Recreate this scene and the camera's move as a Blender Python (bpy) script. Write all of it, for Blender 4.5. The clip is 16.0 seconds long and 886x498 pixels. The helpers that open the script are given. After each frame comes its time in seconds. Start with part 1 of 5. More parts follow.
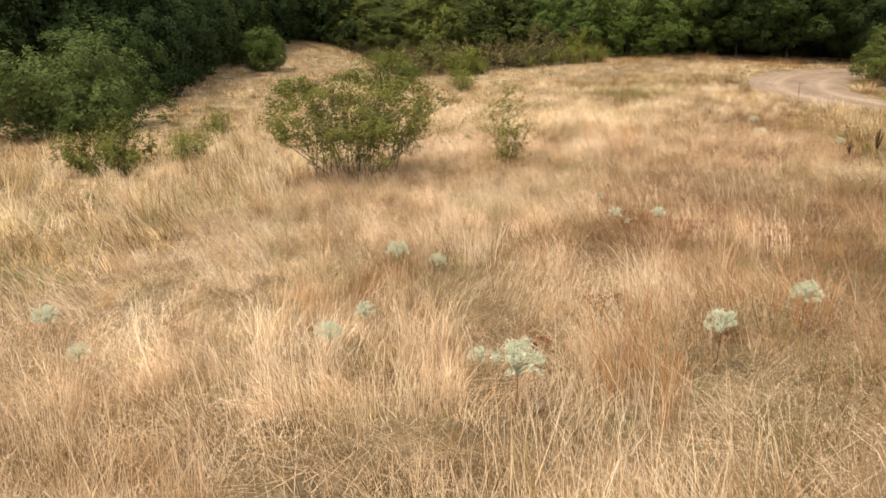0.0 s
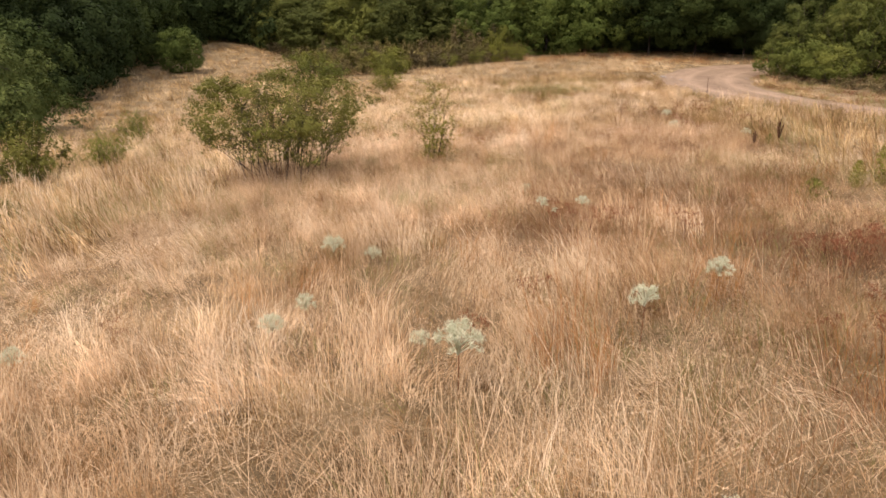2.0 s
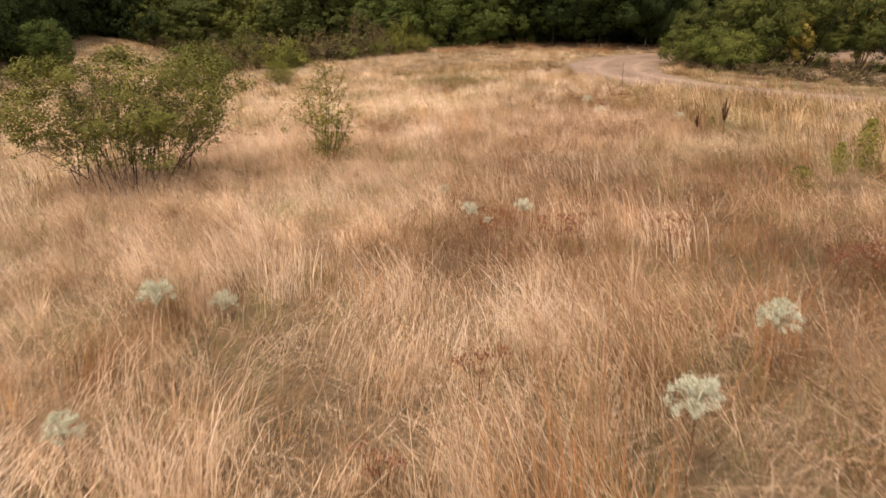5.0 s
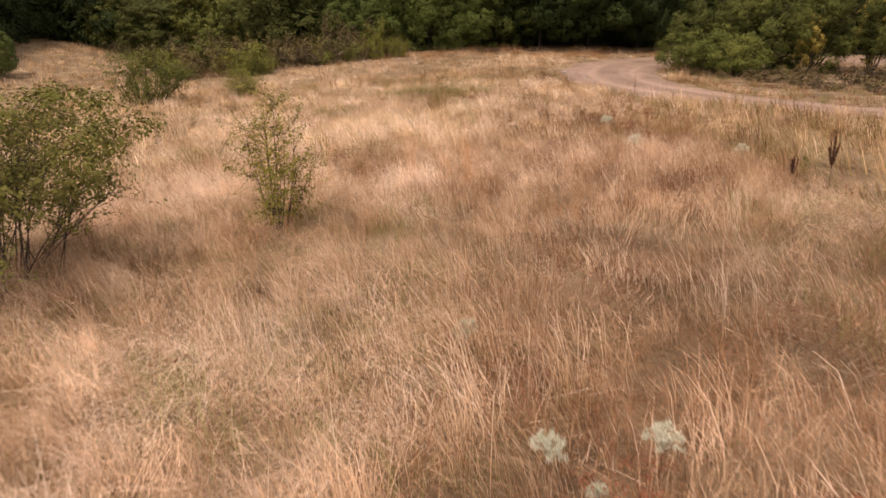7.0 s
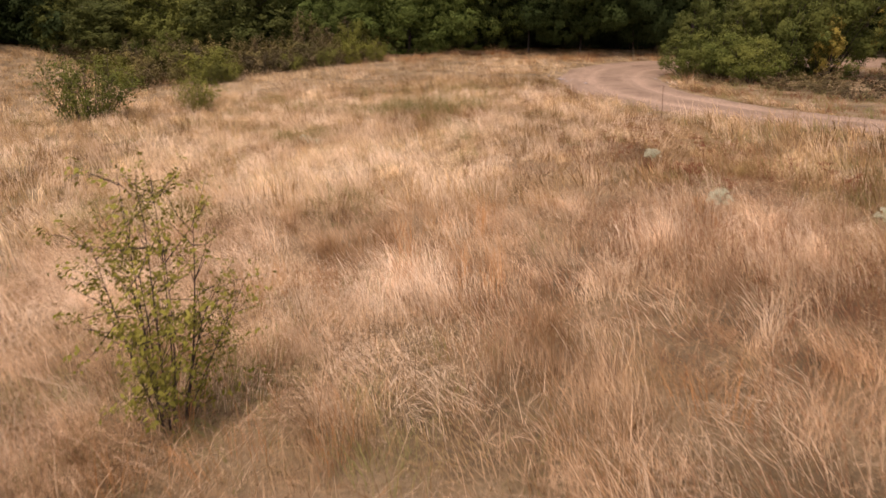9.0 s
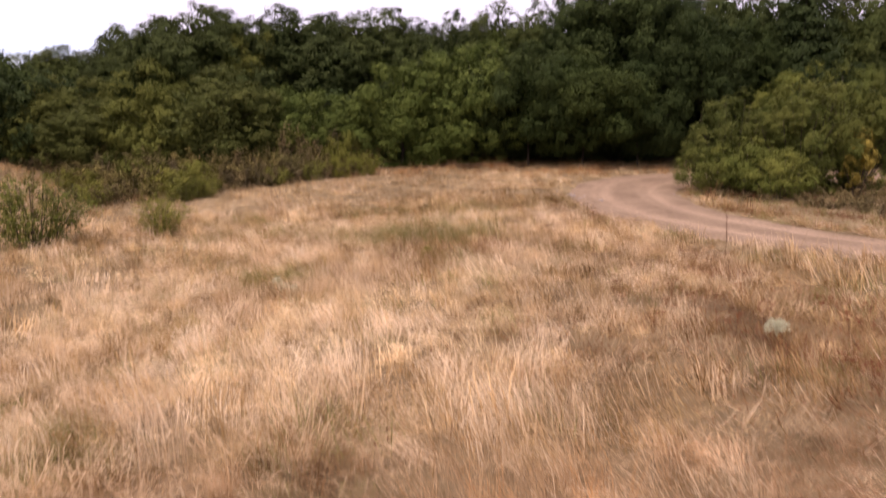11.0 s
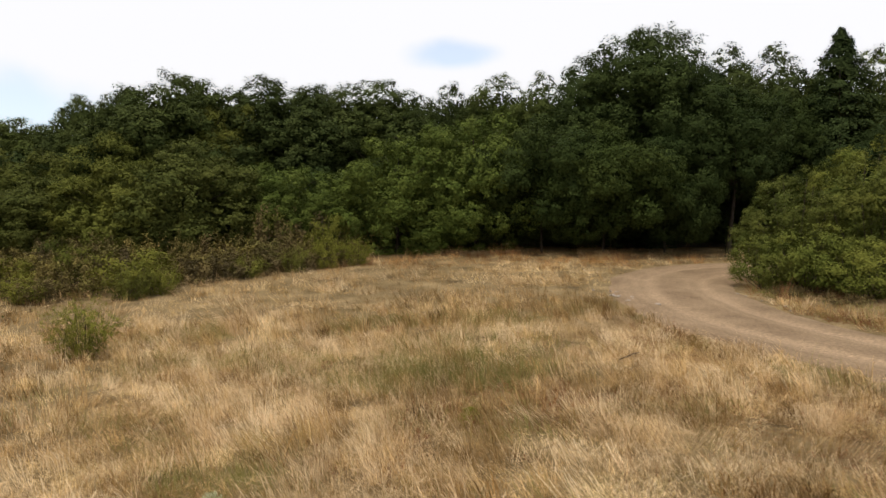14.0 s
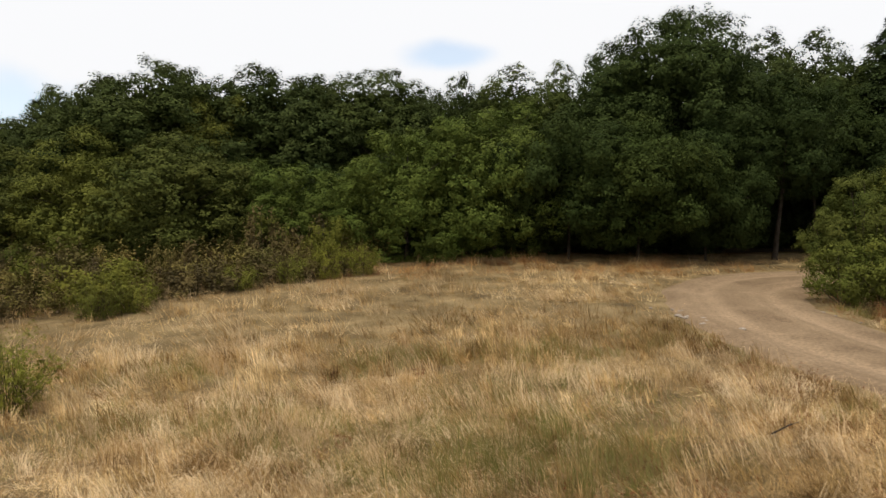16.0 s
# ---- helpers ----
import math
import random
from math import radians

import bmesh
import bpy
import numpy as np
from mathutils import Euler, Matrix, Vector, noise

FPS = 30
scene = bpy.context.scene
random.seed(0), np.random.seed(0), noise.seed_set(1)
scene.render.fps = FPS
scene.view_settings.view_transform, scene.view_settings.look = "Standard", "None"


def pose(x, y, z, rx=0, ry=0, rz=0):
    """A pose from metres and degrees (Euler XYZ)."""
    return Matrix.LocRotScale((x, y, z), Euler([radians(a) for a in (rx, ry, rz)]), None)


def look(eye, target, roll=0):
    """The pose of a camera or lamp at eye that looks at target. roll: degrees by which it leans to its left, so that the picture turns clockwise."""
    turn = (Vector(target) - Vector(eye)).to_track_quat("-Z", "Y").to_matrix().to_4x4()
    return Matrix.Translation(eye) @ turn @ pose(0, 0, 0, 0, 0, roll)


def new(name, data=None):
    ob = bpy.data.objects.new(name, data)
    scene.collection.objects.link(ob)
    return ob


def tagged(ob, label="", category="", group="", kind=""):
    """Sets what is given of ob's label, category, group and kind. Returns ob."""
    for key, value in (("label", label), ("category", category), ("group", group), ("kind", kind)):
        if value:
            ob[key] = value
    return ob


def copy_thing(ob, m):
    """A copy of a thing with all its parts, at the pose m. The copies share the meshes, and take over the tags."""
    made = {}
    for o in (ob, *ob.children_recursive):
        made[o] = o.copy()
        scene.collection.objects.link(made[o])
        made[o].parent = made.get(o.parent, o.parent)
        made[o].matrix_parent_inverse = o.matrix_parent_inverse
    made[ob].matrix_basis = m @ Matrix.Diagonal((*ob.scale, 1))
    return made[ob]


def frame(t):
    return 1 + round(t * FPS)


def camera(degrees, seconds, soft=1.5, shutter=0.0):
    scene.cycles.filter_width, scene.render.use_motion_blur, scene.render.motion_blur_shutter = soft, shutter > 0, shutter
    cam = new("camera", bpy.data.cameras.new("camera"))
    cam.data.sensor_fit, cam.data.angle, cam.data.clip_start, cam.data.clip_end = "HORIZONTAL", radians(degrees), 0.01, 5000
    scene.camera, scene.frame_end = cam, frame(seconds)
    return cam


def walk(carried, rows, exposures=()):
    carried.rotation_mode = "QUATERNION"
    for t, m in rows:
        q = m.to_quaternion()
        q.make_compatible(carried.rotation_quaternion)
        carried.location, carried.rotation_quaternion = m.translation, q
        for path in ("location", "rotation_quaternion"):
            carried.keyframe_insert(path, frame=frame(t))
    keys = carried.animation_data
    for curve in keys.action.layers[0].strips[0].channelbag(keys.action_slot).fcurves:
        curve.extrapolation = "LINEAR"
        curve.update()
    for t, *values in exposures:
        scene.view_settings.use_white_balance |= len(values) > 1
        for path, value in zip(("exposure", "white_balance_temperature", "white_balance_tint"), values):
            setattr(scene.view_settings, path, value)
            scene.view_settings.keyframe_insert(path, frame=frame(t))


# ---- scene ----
cam = camera(64.4, 16.0, soft=1.5, shutter=0.3)
PATH = [
    (0, (0.311, -4.219, 2.473), (-0.143, -2.358, 1.898), 0.79),
    (0.5, (0.276, -4.313, 2.495), (-0.091, -2.433, 1.921), 0.57),
    (1, (0.301, -4.360, 2.505), (-0.032, -2.473, 1.931), 0.49),
    (1.5, (0.318, -4.386, 2.512), (0.011, -2.494, 1.938), 0.49),
    (2, (0.289, -4.397, 2.445), (0.034, -2.498, 1.872), 0.45),
    (2.5, (0.238, -4.471, 2.257), (0.067, -2.563, 1.683), 0.36),
    (3, (0.192, -4.547, 2.075), (0.095, -2.634, 1.499), 0.19),
    (3.5, (0.158, -4.440, 1.996), (0.094, -2.526, 1.418), 0.15),
    (4, (0.173, -3.864, 1.996), (0.133, -1.950, 1.416), -0.04),
    (4.2, (0.185, -3.564, 2.007), (0.152, -1.650, 1.427), -0.05),
    (6.5, (-0.034, 0.236, 2.174), (0.012, 2.150, 1.596), -0.07),
    (7, (-0.109, 1.037, 2.202), (-0.050, 2.952, 1.625), -0.12),
    (7.5, (-0.127, 1.865, 2.261), (-0.056, 3.778, 1.684), -0.10),
    (8, (-0.162, 2.776, 2.275), (-0.076, 4.689, 1.698), -0.18),
    (10.3, (-0.416, 7.070, 2.477), (-0.271, 8.978, 1.897), -0.27),
    (10.5, (-0.426, 7.455, 2.474), (-0.281, 9.364, 1.896), -0.31),
    (11, (-0.483, 8.311, 2.530), (-0.324, 10.283, 2.240), -0.33),
    (11.5, (-0.513, 9.180, 2.521), (-0.342, 11.172, 2.456), -0.19),
    (12, (-0.546, 10.112, 2.558), (-0.365, 12.103, 2.492), -0.21),
    (12.5, (-0.583, 11.050, 2.634), (-0.393, 13.040, 2.569), -0.17),
    (13, (-0.640, 11.990, 2.699), (-0.443, 13.979, 2.633), -0.19),
    (13.5, (-0.751, 12.936, 2.751), (-0.547, 14.924, 2.686), -0.20),
    (14, (-0.908, 13.853, 2.791), (-0.699, 15.840, 2.725), -0.17),
    (14.5, (-1.087, 14.799, 2.839), (-0.874, 16.787, 2.772), -0.23),
    (15, (-1.241, 15.767, 2.868), (-1.025, 17.754, 2.801), -0.27),
    (15.5, (-1.334, 16.781, 2.891), (-1.113, 18.768, 2.826), -0.21),
    (16, (-1.382, 17.772, 2.929), (-1.159, 19.759, 2.865), -0.24),
]
EXPOSURES = [(0.0, 0.18, 6500, 13), (1.0, 0.08, 6650, 17), (3.0, 0.0, 6700, 28), (4.0, -0.03, 6780, 25), (7.0, -0.23, 6850, 36), (8.0, -0.24, 6850, 35), (10.5, -0.22, 6750, 36), (11.0, -0.20, 6650, 38), (11.5, -0.22, 6580, 22), (12.5, -0.42, 6680, 15), (13.5, -0.52, 6850, 11), (16.0, -0.57, 6950, 8)]
walk(cam, [(t, look(eye, target, roll)) for t, eye, target, roll in PATH], EXPOSURES)

# ---- sky and sun ----
SUN_ELEVATION, SUN_AZIMUTH = radians(62), radians(222)
world = bpy.data.worlds.new("sky")
scene.world = world
world.use_nodes = True
wn, wl = world.node_tree.nodes, world.node_tree.links
wn.clear()
w_out = wn.new("ShaderNodeOutputWorld")
w_sky = wn.new("ShaderNodeTexSky")
w_sky.sky_type = "NISHITA"
w_sky.sun_disc = False
w_sky.sun_elevation, w_sky.sun_rotation = SUN_ELEVATION, SUN_AZIMUTH
w_blue = wn.new("ShaderNodeBackground")
w_blue.inputs["Strength"].default_value = 0.32
wl.new(w_sky.outputs[0], w_blue.inputs["Color"])
w_cloud = wn.new("ShaderNodeBackground")
w_cloud.inputs["Color"].default_value = (0.95, 0.98, 1.07, 1)
w_cloud.inputs["Strength"].default_value = 1.46
w_coord = wn.new("ShaderNodeTexCoord")
w_map = wn.new("ShaderNodeMapping")
w_map.inputs["Scale"].default_value = (1.0, 1.0, 3.2)
w_noise = wn.new("ShaderNodeTexNoise")
w_noise.inputs["Scale"].default_value = 2.1
w_noise.inputs["Detail"].default_value = 6
w_ramp = wn.new("ShaderNodeValToRGB")
w_ramp.color_ramp.elements[0].position, w_ramp.color_ramp.elements[0].color = 0.20, (0, 0, 0, 1)
w_ramp.color_ramp.elements[1].position, w_ramp.color_ramp.elements[1].color = 0.30, (1, 1, 1, 1)
w_mix = wn.new("ShaderNodeMixShader")
wl.new(w_coord.outputs["Generated"], w_map.inputs["Vector"])
wl.new(w_map.outputs[0], w_noise.inputs["Vector"])
wl.new(w_noise.outputs["Fac"], w_ramp.inputs[0])


def sky_math(operation, a, b=None):
    node = wn.new("ShaderNodeVectorMath")
    node.operation = operation
    for socket, value in zip(node.inputs, (a, b)):
        if isinstance(value, tuple):
            socket.default_value = value
        elif value is not None:
            wl.new(value, socket)
    return node


def cloud_gap(way, size, ragged):
    """A thin gap in the cloud towards a direction, with a ragged rim: 0 inside, 1 outside."""
    fine = wn.new("ShaderNodeTexNoise")
    fine.inputs["Scale"].default_value, fine.inputs["Detail"].default_value = 14, 5
    wl.new(w_coord.outputs["Generated"], fine.inputs["Vector"])
    off = sky_math("SUBTRACT", w_coord.outputs["Generated"], way)
    scaled = sky_math("MULTIPLY", off.outputs[0], tuple(1 / v for v in size))
    shake = sky_math("MULTIPLY", sky_math("SUBTRACT", fine.outputs["Color"], (0.5, 0.5, 0.5)).outputs[0], (ragged,) * 3)
    far = sky_math("LENGTH", sky_math("ADD", scaled.outputs[0], shake.outputs[0]).outputs[0])
    rim = wn.new("ShaderNodeMapRange")
    rim.interpolation_type = "SMOOTHSTEP"
    rim.inputs["From Min"].default_value, rim.inputs["From Max"].default_value = 0.35, 1.15
    rim.inputs["To Min"].default_value = 0.45
    wl.new(far.outputs["Value"], rim.inputs["Value"])
    return rim.outputs[0]


w_closed = wn.new("ShaderNodeMath")
w_closed.operation = "MULTIPLY"
wl.new(cloud_gap((0.115, 0.966, 0.234), (0.075, 0.3, 0.022), 0.9), w_closed.inputs[0])
wl.new(cloud_gap((-0.450, 0.883, 0.134), (0.16, 0.3, 0.06), 0.8), w_closed.inputs[1])
w_cover = wn.new("ShaderNodeMath")
w_cover.operation = "MULTIPLY"
wl.new(w_ramp.outputs[0], w_cover.inputs[0])
wl.new(w_closed.outputs[0], w_cover.inputs[1])
wl.new(w_cover.outputs[0], w_mix.inputs[0])
wl.new(w_blue.outputs[0], w_mix.inputs[1])
wl.new(w_cloud.outputs[0], w_mix.inputs[2])
wl.new(w_mix.outputs[0], w_out.inputs["Surface"])

sun = new("sun", bpy.data.lights.new("sun", "SUN"))
sun.data.energy, sun.data.angle, sun.data.color = 4.6, radians(2.5), (1.0, 0.93, 0.84)
sun_way = Vector((math.sin(SUN_AZIMUTH) * math.cos(SUN_ELEVATION), math.cos(SUN_AZIMUTH) * math.cos(SUN_ELEVATION), math.sin(SUN_ELEVATION)))
sun.rotation_euler = sun_way.to_track_quat("Z", "Y").to_euler()


# ---- materials ----
def shader(name):
    mat = bpy.data.materials.new(name)
    mat.use_nodes = True
    nodes, links = mat.node_tree.nodes, mat.node_tree.links
    nodes.clear()
    out = nodes.new("ShaderNodeOutputMaterial")
    return mat, nodes, links, out


def ramp(nodes, stops):
    r = nodes.new("ShaderNodeValToRGB")
    el = r.color_ramp.elements
    while len(el) < len(stops):
        el.new(0.5)
    for e, (p, c) in zip(el, stops):
        e.position, e.color = p, (*c, 1)
    return r


def noise_at(nodes, links, scale, detail=3, rough=0.55, distort=0.0):
    g = nodes.new("ShaderNodeNewGeometry")
    n = nodes.new("ShaderNodeTexNoise")
    n.inputs["Scale"].default_value, n.inputs["Detail"].default_value = scale, detail
    n.inputs["Roughness"].default_value, n.inputs["Distortion"].default_value = rough, distort
    links.new(g.outputs["Position"], n.inputs["Vector"])
    return n


def mixed(nodes, links, fac, a, b, kind="MIX"):
    m = nodes.new("ShaderNodeMix")
    m.data_type, m.blend_type = "RGBA", kind
    for socket, value in ((m.inputs[0], fac), (m.inputs[6], a), (m.inputs[7], b)):
        if isinstance(value, (int, float)):
            socket.default_value = value
        elif isinstance(value, tuple):
            socket.default_value = (*value, 1)
        else:
            links.new(value, socket)
    return m.outputs[2]


def leaf_like(name, stops, patches, amount=0.5, through_light=0.3, rough=0.6, scale=0.35, gloss=0.06, each=False, clump=0.0, tufted=False):
    """Thin plant matter: one tone a blade or leaf, tinted in drifts over the place, partly translucent."""
    mat, nodes, links, out = shader(name)
    geo = nodes.new("ShaderNodeNewGeometry")
    tone = ramp(nodes, stops)
    if tufted:
        share = nodes.new("ShaderNodeAttribute")
        share.attribute_name = "tone"
        links.new(share.outputs["Fac"], tone.inputs[0])
    else:
        links.new(geo.outputs["Random Per Island"], tone.inputs[0])
    drift = ramp(nodes, patches)
    links.new(noise_at(nodes, links, scale, 4).outputs["Fac"], drift.inputs[0])
    colour = mixed(nodes, links, amount, tone.outputs[0], drift.outputs[0])
    if clump:
        own_tone = ramp(nodes, [(0.34, (0.40, 0.37, 0.31)), (0.48, (0.92, 0.91, 0.88)), (0.64, (1.40, 1.42, 1.45))])
        links.new(noise_at(nodes, links, clump, 3, 0.6).outputs["Fac"], own_tone.inputs[0])
        colour = mixed(nodes, links, 1.0, colour, own_tone.outputs[0], "MULTIPLY")
    if each:
        info = nodes.new("ShaderNodeObjectInfo")
        own = ramp(nodes, [(0.0, (0.72, 0.77, 0.78)), (0.35, (0.92, 0.95, 0.92)), (0.7, (1.08, 1.10, 0.98)), (1.0, (1.28, 1.26, 1.04))])
        links.new(info.outputs["Random"], own.inputs[0])
        colour = mixed(nodes, links, 1.0, colour, own.outputs[0], "MULTIPLY")
    bsdf = nodes.new("ShaderNodeBsdfPrincipled")
    bsdf.inputs["Roughness"].default_value = rough
    bsdf.inputs["Specular IOR Level"].default_value = gloss
    links.new(colour, bsdf.inputs["Base Color"])
    trans = nodes.new("ShaderNodeBsdfTranslucent")
    links.new(colour, trans.inputs["Color"])
    mix = nodes.new("ShaderNodeMixShader")
    mix.inputs[0].default_value = through_light
    links.new(bsdf.outputs[0], mix.inputs[1])
    links.new(trans.outputs[0], mix.inputs[2])
    links.new(mix.outputs[0], out.inputs["Surface"])
    return mat


def rough_solid(name, stops, scale, fine, bump=0.4, rough=0.9, distance=0.02, worn_colour=None):
    """Earth, bark, stone: colour at two scales with relief."""
    mat, nodes, links, out = shader(name)
    big = ramp(nodes, stops)
    links.new(noise_at(nodes, links, scale, 5).outputs["Fac"], big.inputs[0])
    small_noise = noise_at(nodes, links, fine, 6, 0.65)
    small = ramp(nodes, [(0.3, (0.55, 0.55, 0.55)), (0.7, (1.25, 1.22, 1.2))])
    links.new(small_noise.outputs["Fac"], small.inputs[0])
    colour = mixed(nodes, links, 1.0, big.outputs[0], small.outputs[0], "MULTIPLY")
    if worn_colour:
        attr = nodes.new("ShaderNodeAttribute")
        attr.attribute_name = "wear"
        dusty = mixed(nodes, links, 1.0, worn_colour, small.outputs[0], "MULTIPLY")
        colour = mixed(nodes, links, attr.outputs["Fac"], colour, dusty)
    bsdf = nodes.new("ShaderNodeBsdfPrincipled")
    bsdf.inputs["Roughness"].default_value = rough
    bsdf.inputs["Specular IOR Level"].default_value = 0.1
    links.new(colour, bsdf.inputs["Base Color"])
    b = nodes.new("ShaderNodeBump")
    b.inputs["Strength"].default_value, b.inputs["Distance"].default_value = bump, distance
    links.new(small_noise.outputs["Fac"], b.inputs["Height"])
    links.new(b.outputs[0], bsdf.inputs["Normal"])
    links.new(bsdf.outputs[0], out.inputs["Surface"])
    return mat


M_GROUND = rough_solid("dry_litter", [(0.3, (0.115, 0.082, 0.040)), (0.5, (0.22, 0.160, 0.080)), (0.7, (0.34, 0.252, 0.132))], 0.9, 45, 1.0, distance=0.04)
# brown kept dark so that the wood's floor looks shaded
M_SHADED_LITTER = rough_solid("shaded_litter", [(0.3, (0.035, 0.025, 0.015)), (0.6, (0.065, 0.047, 0.028)), (0.8, (0.095, 0.07, 0.042))], 1.2, 16, 0.9, distance=0.05)
M_ROAD = rough_solid("packed_earth", [(0.3, (0.166, 0.114, 0.069)), (0.55, (0.220, 0.155, 0.095)), (0.75, (0.276, 0.198, 0.125))], 0.8, 14, 0.35, worn_colour=(0.302, 0.216, 0.136))
M_STRAW = leaf_like("straw", [(0.0, (0.150, 0.088, 0.036)), (0.25, (0.190, 0.111, 0.045)), (0.5, (0.390, 0.239, 0.113)), (0.75, (0.640, 0.446, 0.251)), (1.0, (0.860, 0.657, 0.421))], [(0.32, (0.270, 0.123, 0.042)), (0.42, (0.420, 0.242, 0.104)), (0.52, (0.720, 0.511, 0.300)), (0.60, (0.600, 0.410, 0.211)), (0.68, (0.270, 0.201, 0.073))], 0.45, 0.25, 0.6, 1.3, clump=2.6, tufted=True)
M_LAID = leaf_like("laid_straw", [(0.0, (0.110, 0.065, 0.024)), (0.25, (0.155, 0.091, 0.034)), (0.5, (0.340, 0.210, 0.085)), (0.75, (0.630, 0.439, 0.218)), (1.0, (0.900, 0.707, 0.422))], [(0.34, (0.190, 0.088, 0.027)), (0.45, (0.345, 0.206, 0.074)), (0.54, (0.640, 0.447, 0.220)), (0.64, (0.210, 0.161, 0.048))], 0.38, 0.25, 0.6, 1.1, clump=2.2, tufted=True)
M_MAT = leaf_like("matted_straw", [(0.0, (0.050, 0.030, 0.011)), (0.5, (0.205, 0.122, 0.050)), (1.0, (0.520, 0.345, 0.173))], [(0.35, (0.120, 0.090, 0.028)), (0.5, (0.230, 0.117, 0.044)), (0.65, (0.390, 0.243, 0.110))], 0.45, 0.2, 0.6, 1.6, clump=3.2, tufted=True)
M_PLUME = leaf_like("pale_plume", [(0.0, (0.388, 0.262, 0.134)), (0.5, (0.659, 0.482, 0.281)), (1.0, (0.835, 0.678, 0.456))], [(0.38, (0.544, 0.367, 0.191)), (0.62, (0.815, 0.650, 0.423))], 0.4, 0.3, 0.6, 1.2, tufted=True)
M_AMBER = leaf_like("amber_blade", [(0.0, (0.26, 0.115, 0.035)), (0.5, (0.46, 0.235, 0.085)), (1.0, (0.62, 0.37, 0.16))], [(0.4, (0.40, 0.18, 0.06)), (0.6, (0.56, 0.31, 0.12))], 0.4, 0.25, 0.6, 1.4, tufted=True)
M_RUST = leaf_like("rust_stalk", [(0.0, (0.108, 0.050, 0.024)), (0.5, (0.216, 0.104, 0.047)), (1.0, (0.389, 0.206, 0.097))], [(0.4, (0.173, 0.071, 0.030)), (0.6, (0.313, 0.158, 0.069))], 0.4, 0.15, 0.7, 1.0, tufted=True)
M_RED = leaf_like("red_seed", [(0.0, (0.090, 0.034, 0.016)), (0.6, (0.188, 0.070, 0.031)), (1.0, (0.315, 0.132, 0.060))], [(0.4, (0.150, 0.053, 0.023)), (0.6, (0.255, 0.104, 0.047))], 0.4, 0.1, 0.8, 3.0)
M_DOCK = leaf_like("dock_seed", [(0.0, (0.035, 0.014, 0.008)), (0.6, (0.075, 0.03, 0.016)), (1.0, (0.13, 0.055, 0.03))], [(0.4, (0.05, 0.02, 0.012)), (0.6, (0.09, 0.04, 0.02))], 0.4, 0.1, 0.8, 3.0)
M_GREENGRASS = leaf_like("green_grass", [(0.0, (0.110, 0.108, 0.028)), (0.5, (0.205, 0.195, 0.056)), (1.0, (0.370, 0.325, 0.130))], [(0.4, (0.180, 0.172, 0.048)), (0.6, (0.310, 0.270, 0.105))], 0.4, 0.3, 0.5, 1.5, tufted=True)
M_BARK = rough_solid("bark", [(0.3, (0.024, 0.019, 0.014)), (0.7, (0.066, 0.053, 0.042))], 3, 25, 0.8)
M_TWIG = rough_solid("grey_twig", [(0.3, (0.034, 0.024, 0.018)), (0.7, (0.081, 0.060, 0.047))], 6, 60, 0.3)


def foliage(name, dark, mid, light, drift_a, drift_b, amount=0.35, scale=0.5):
    calm = lambda c: tuple(0.6 * a + 0.4 * b for a, b in zip(c, mid))
    return leaf_like(name, [(0.0, calm(dark)), (0.5, mid), (1.0, calm(light))], [(0.35, drift_a), (0.65, drift_b)], amount, 0.11, 0.75, scale, 0.03, True)


M_LEAF_DARK = foliage("oak_leaf", (0.018, 0.026, 0.010), (0.033, 0.049, 0.016), (0.067, 0.086, 0.029), (0.025, 0.037, 0.013), (0.050, 0.064, 0.021))
M_LEAF_BLUE = foliage("dark_leaf", (0.015, 0.024, 0.008), (0.029, 0.042, 0.012), (0.058, 0.076, 0.024), (0.019, 0.031, 0.010), (0.043, 0.055, 0.017))
M_LEAF_MID = foliage("mid_leaf", (0.036, 0.054, 0.012), (0.070, 0.097, 0.022), (0.137, 0.160, 0.039), (0.050, 0.072, 0.015), (0.107, 0.121, 0.028))
M_LEAF_GREEN = foliage("green_leaf", (0.044, 0.053, 0.011), (0.086, 0.093, 0.019), (0.159, 0.150, 0.034), (0.059, 0.068, 0.014), (0.137, 0.121, 0.027), 0.45)
M_LEAF_WOOD = foliage("wood_leaf", (0.026, 0.038, 0.012), (0.051, 0.068, 0.021), (0.100, 0.116, 0.036), (0.037, 0.052, 0.016), (0.078, 0.088, 0.027))
M_LEAF_ROAD = foliage("roadside_leaf", (0.040, 0.050, 0.012), (0.081, 0.097, 0.022), (0.154, 0.166, 0.042), (0.055, 0.071, 0.015), (0.137, 0.133, 0.031), 0.5, 0.7)
M_LEAF_WILLOW = foliage("willow_leaf", (0.080, 0.086, 0.016), (0.150, 0.155, 0.032), (0.24, 0.23, 0.058), (0.110, 0.115, 0.022), (0.195, 0.180, 0.040))
M_LEAF_YELLOW = foliage("yellowing_leaf", (0.044, 0.052, 0.013), (0.084, 0.096, 0.023), (0.150, 0.154, 0.040), (0.060, 0.070, 0.018), (0.122, 0.118, 0.030))
M_LEAF_BROWN = foliage("browning_leaf", (0.060, 0.046, 0.023), (0.118, 0.087, 0.042), (0.18, 0.134, 0.068), (0.098, 0.069, 0.033), (0.122, 0.100, 0.042), 0.5, 0.8)
M_LEAF_GOLD = foliage("autumn_leaf", (0.172, 0.120, 0.022), (0.265, 0.200, 0.039), (0.351, 0.272, 0.066), (0.218, 0.160, 0.033), (0.281, 0.232, 0.055))
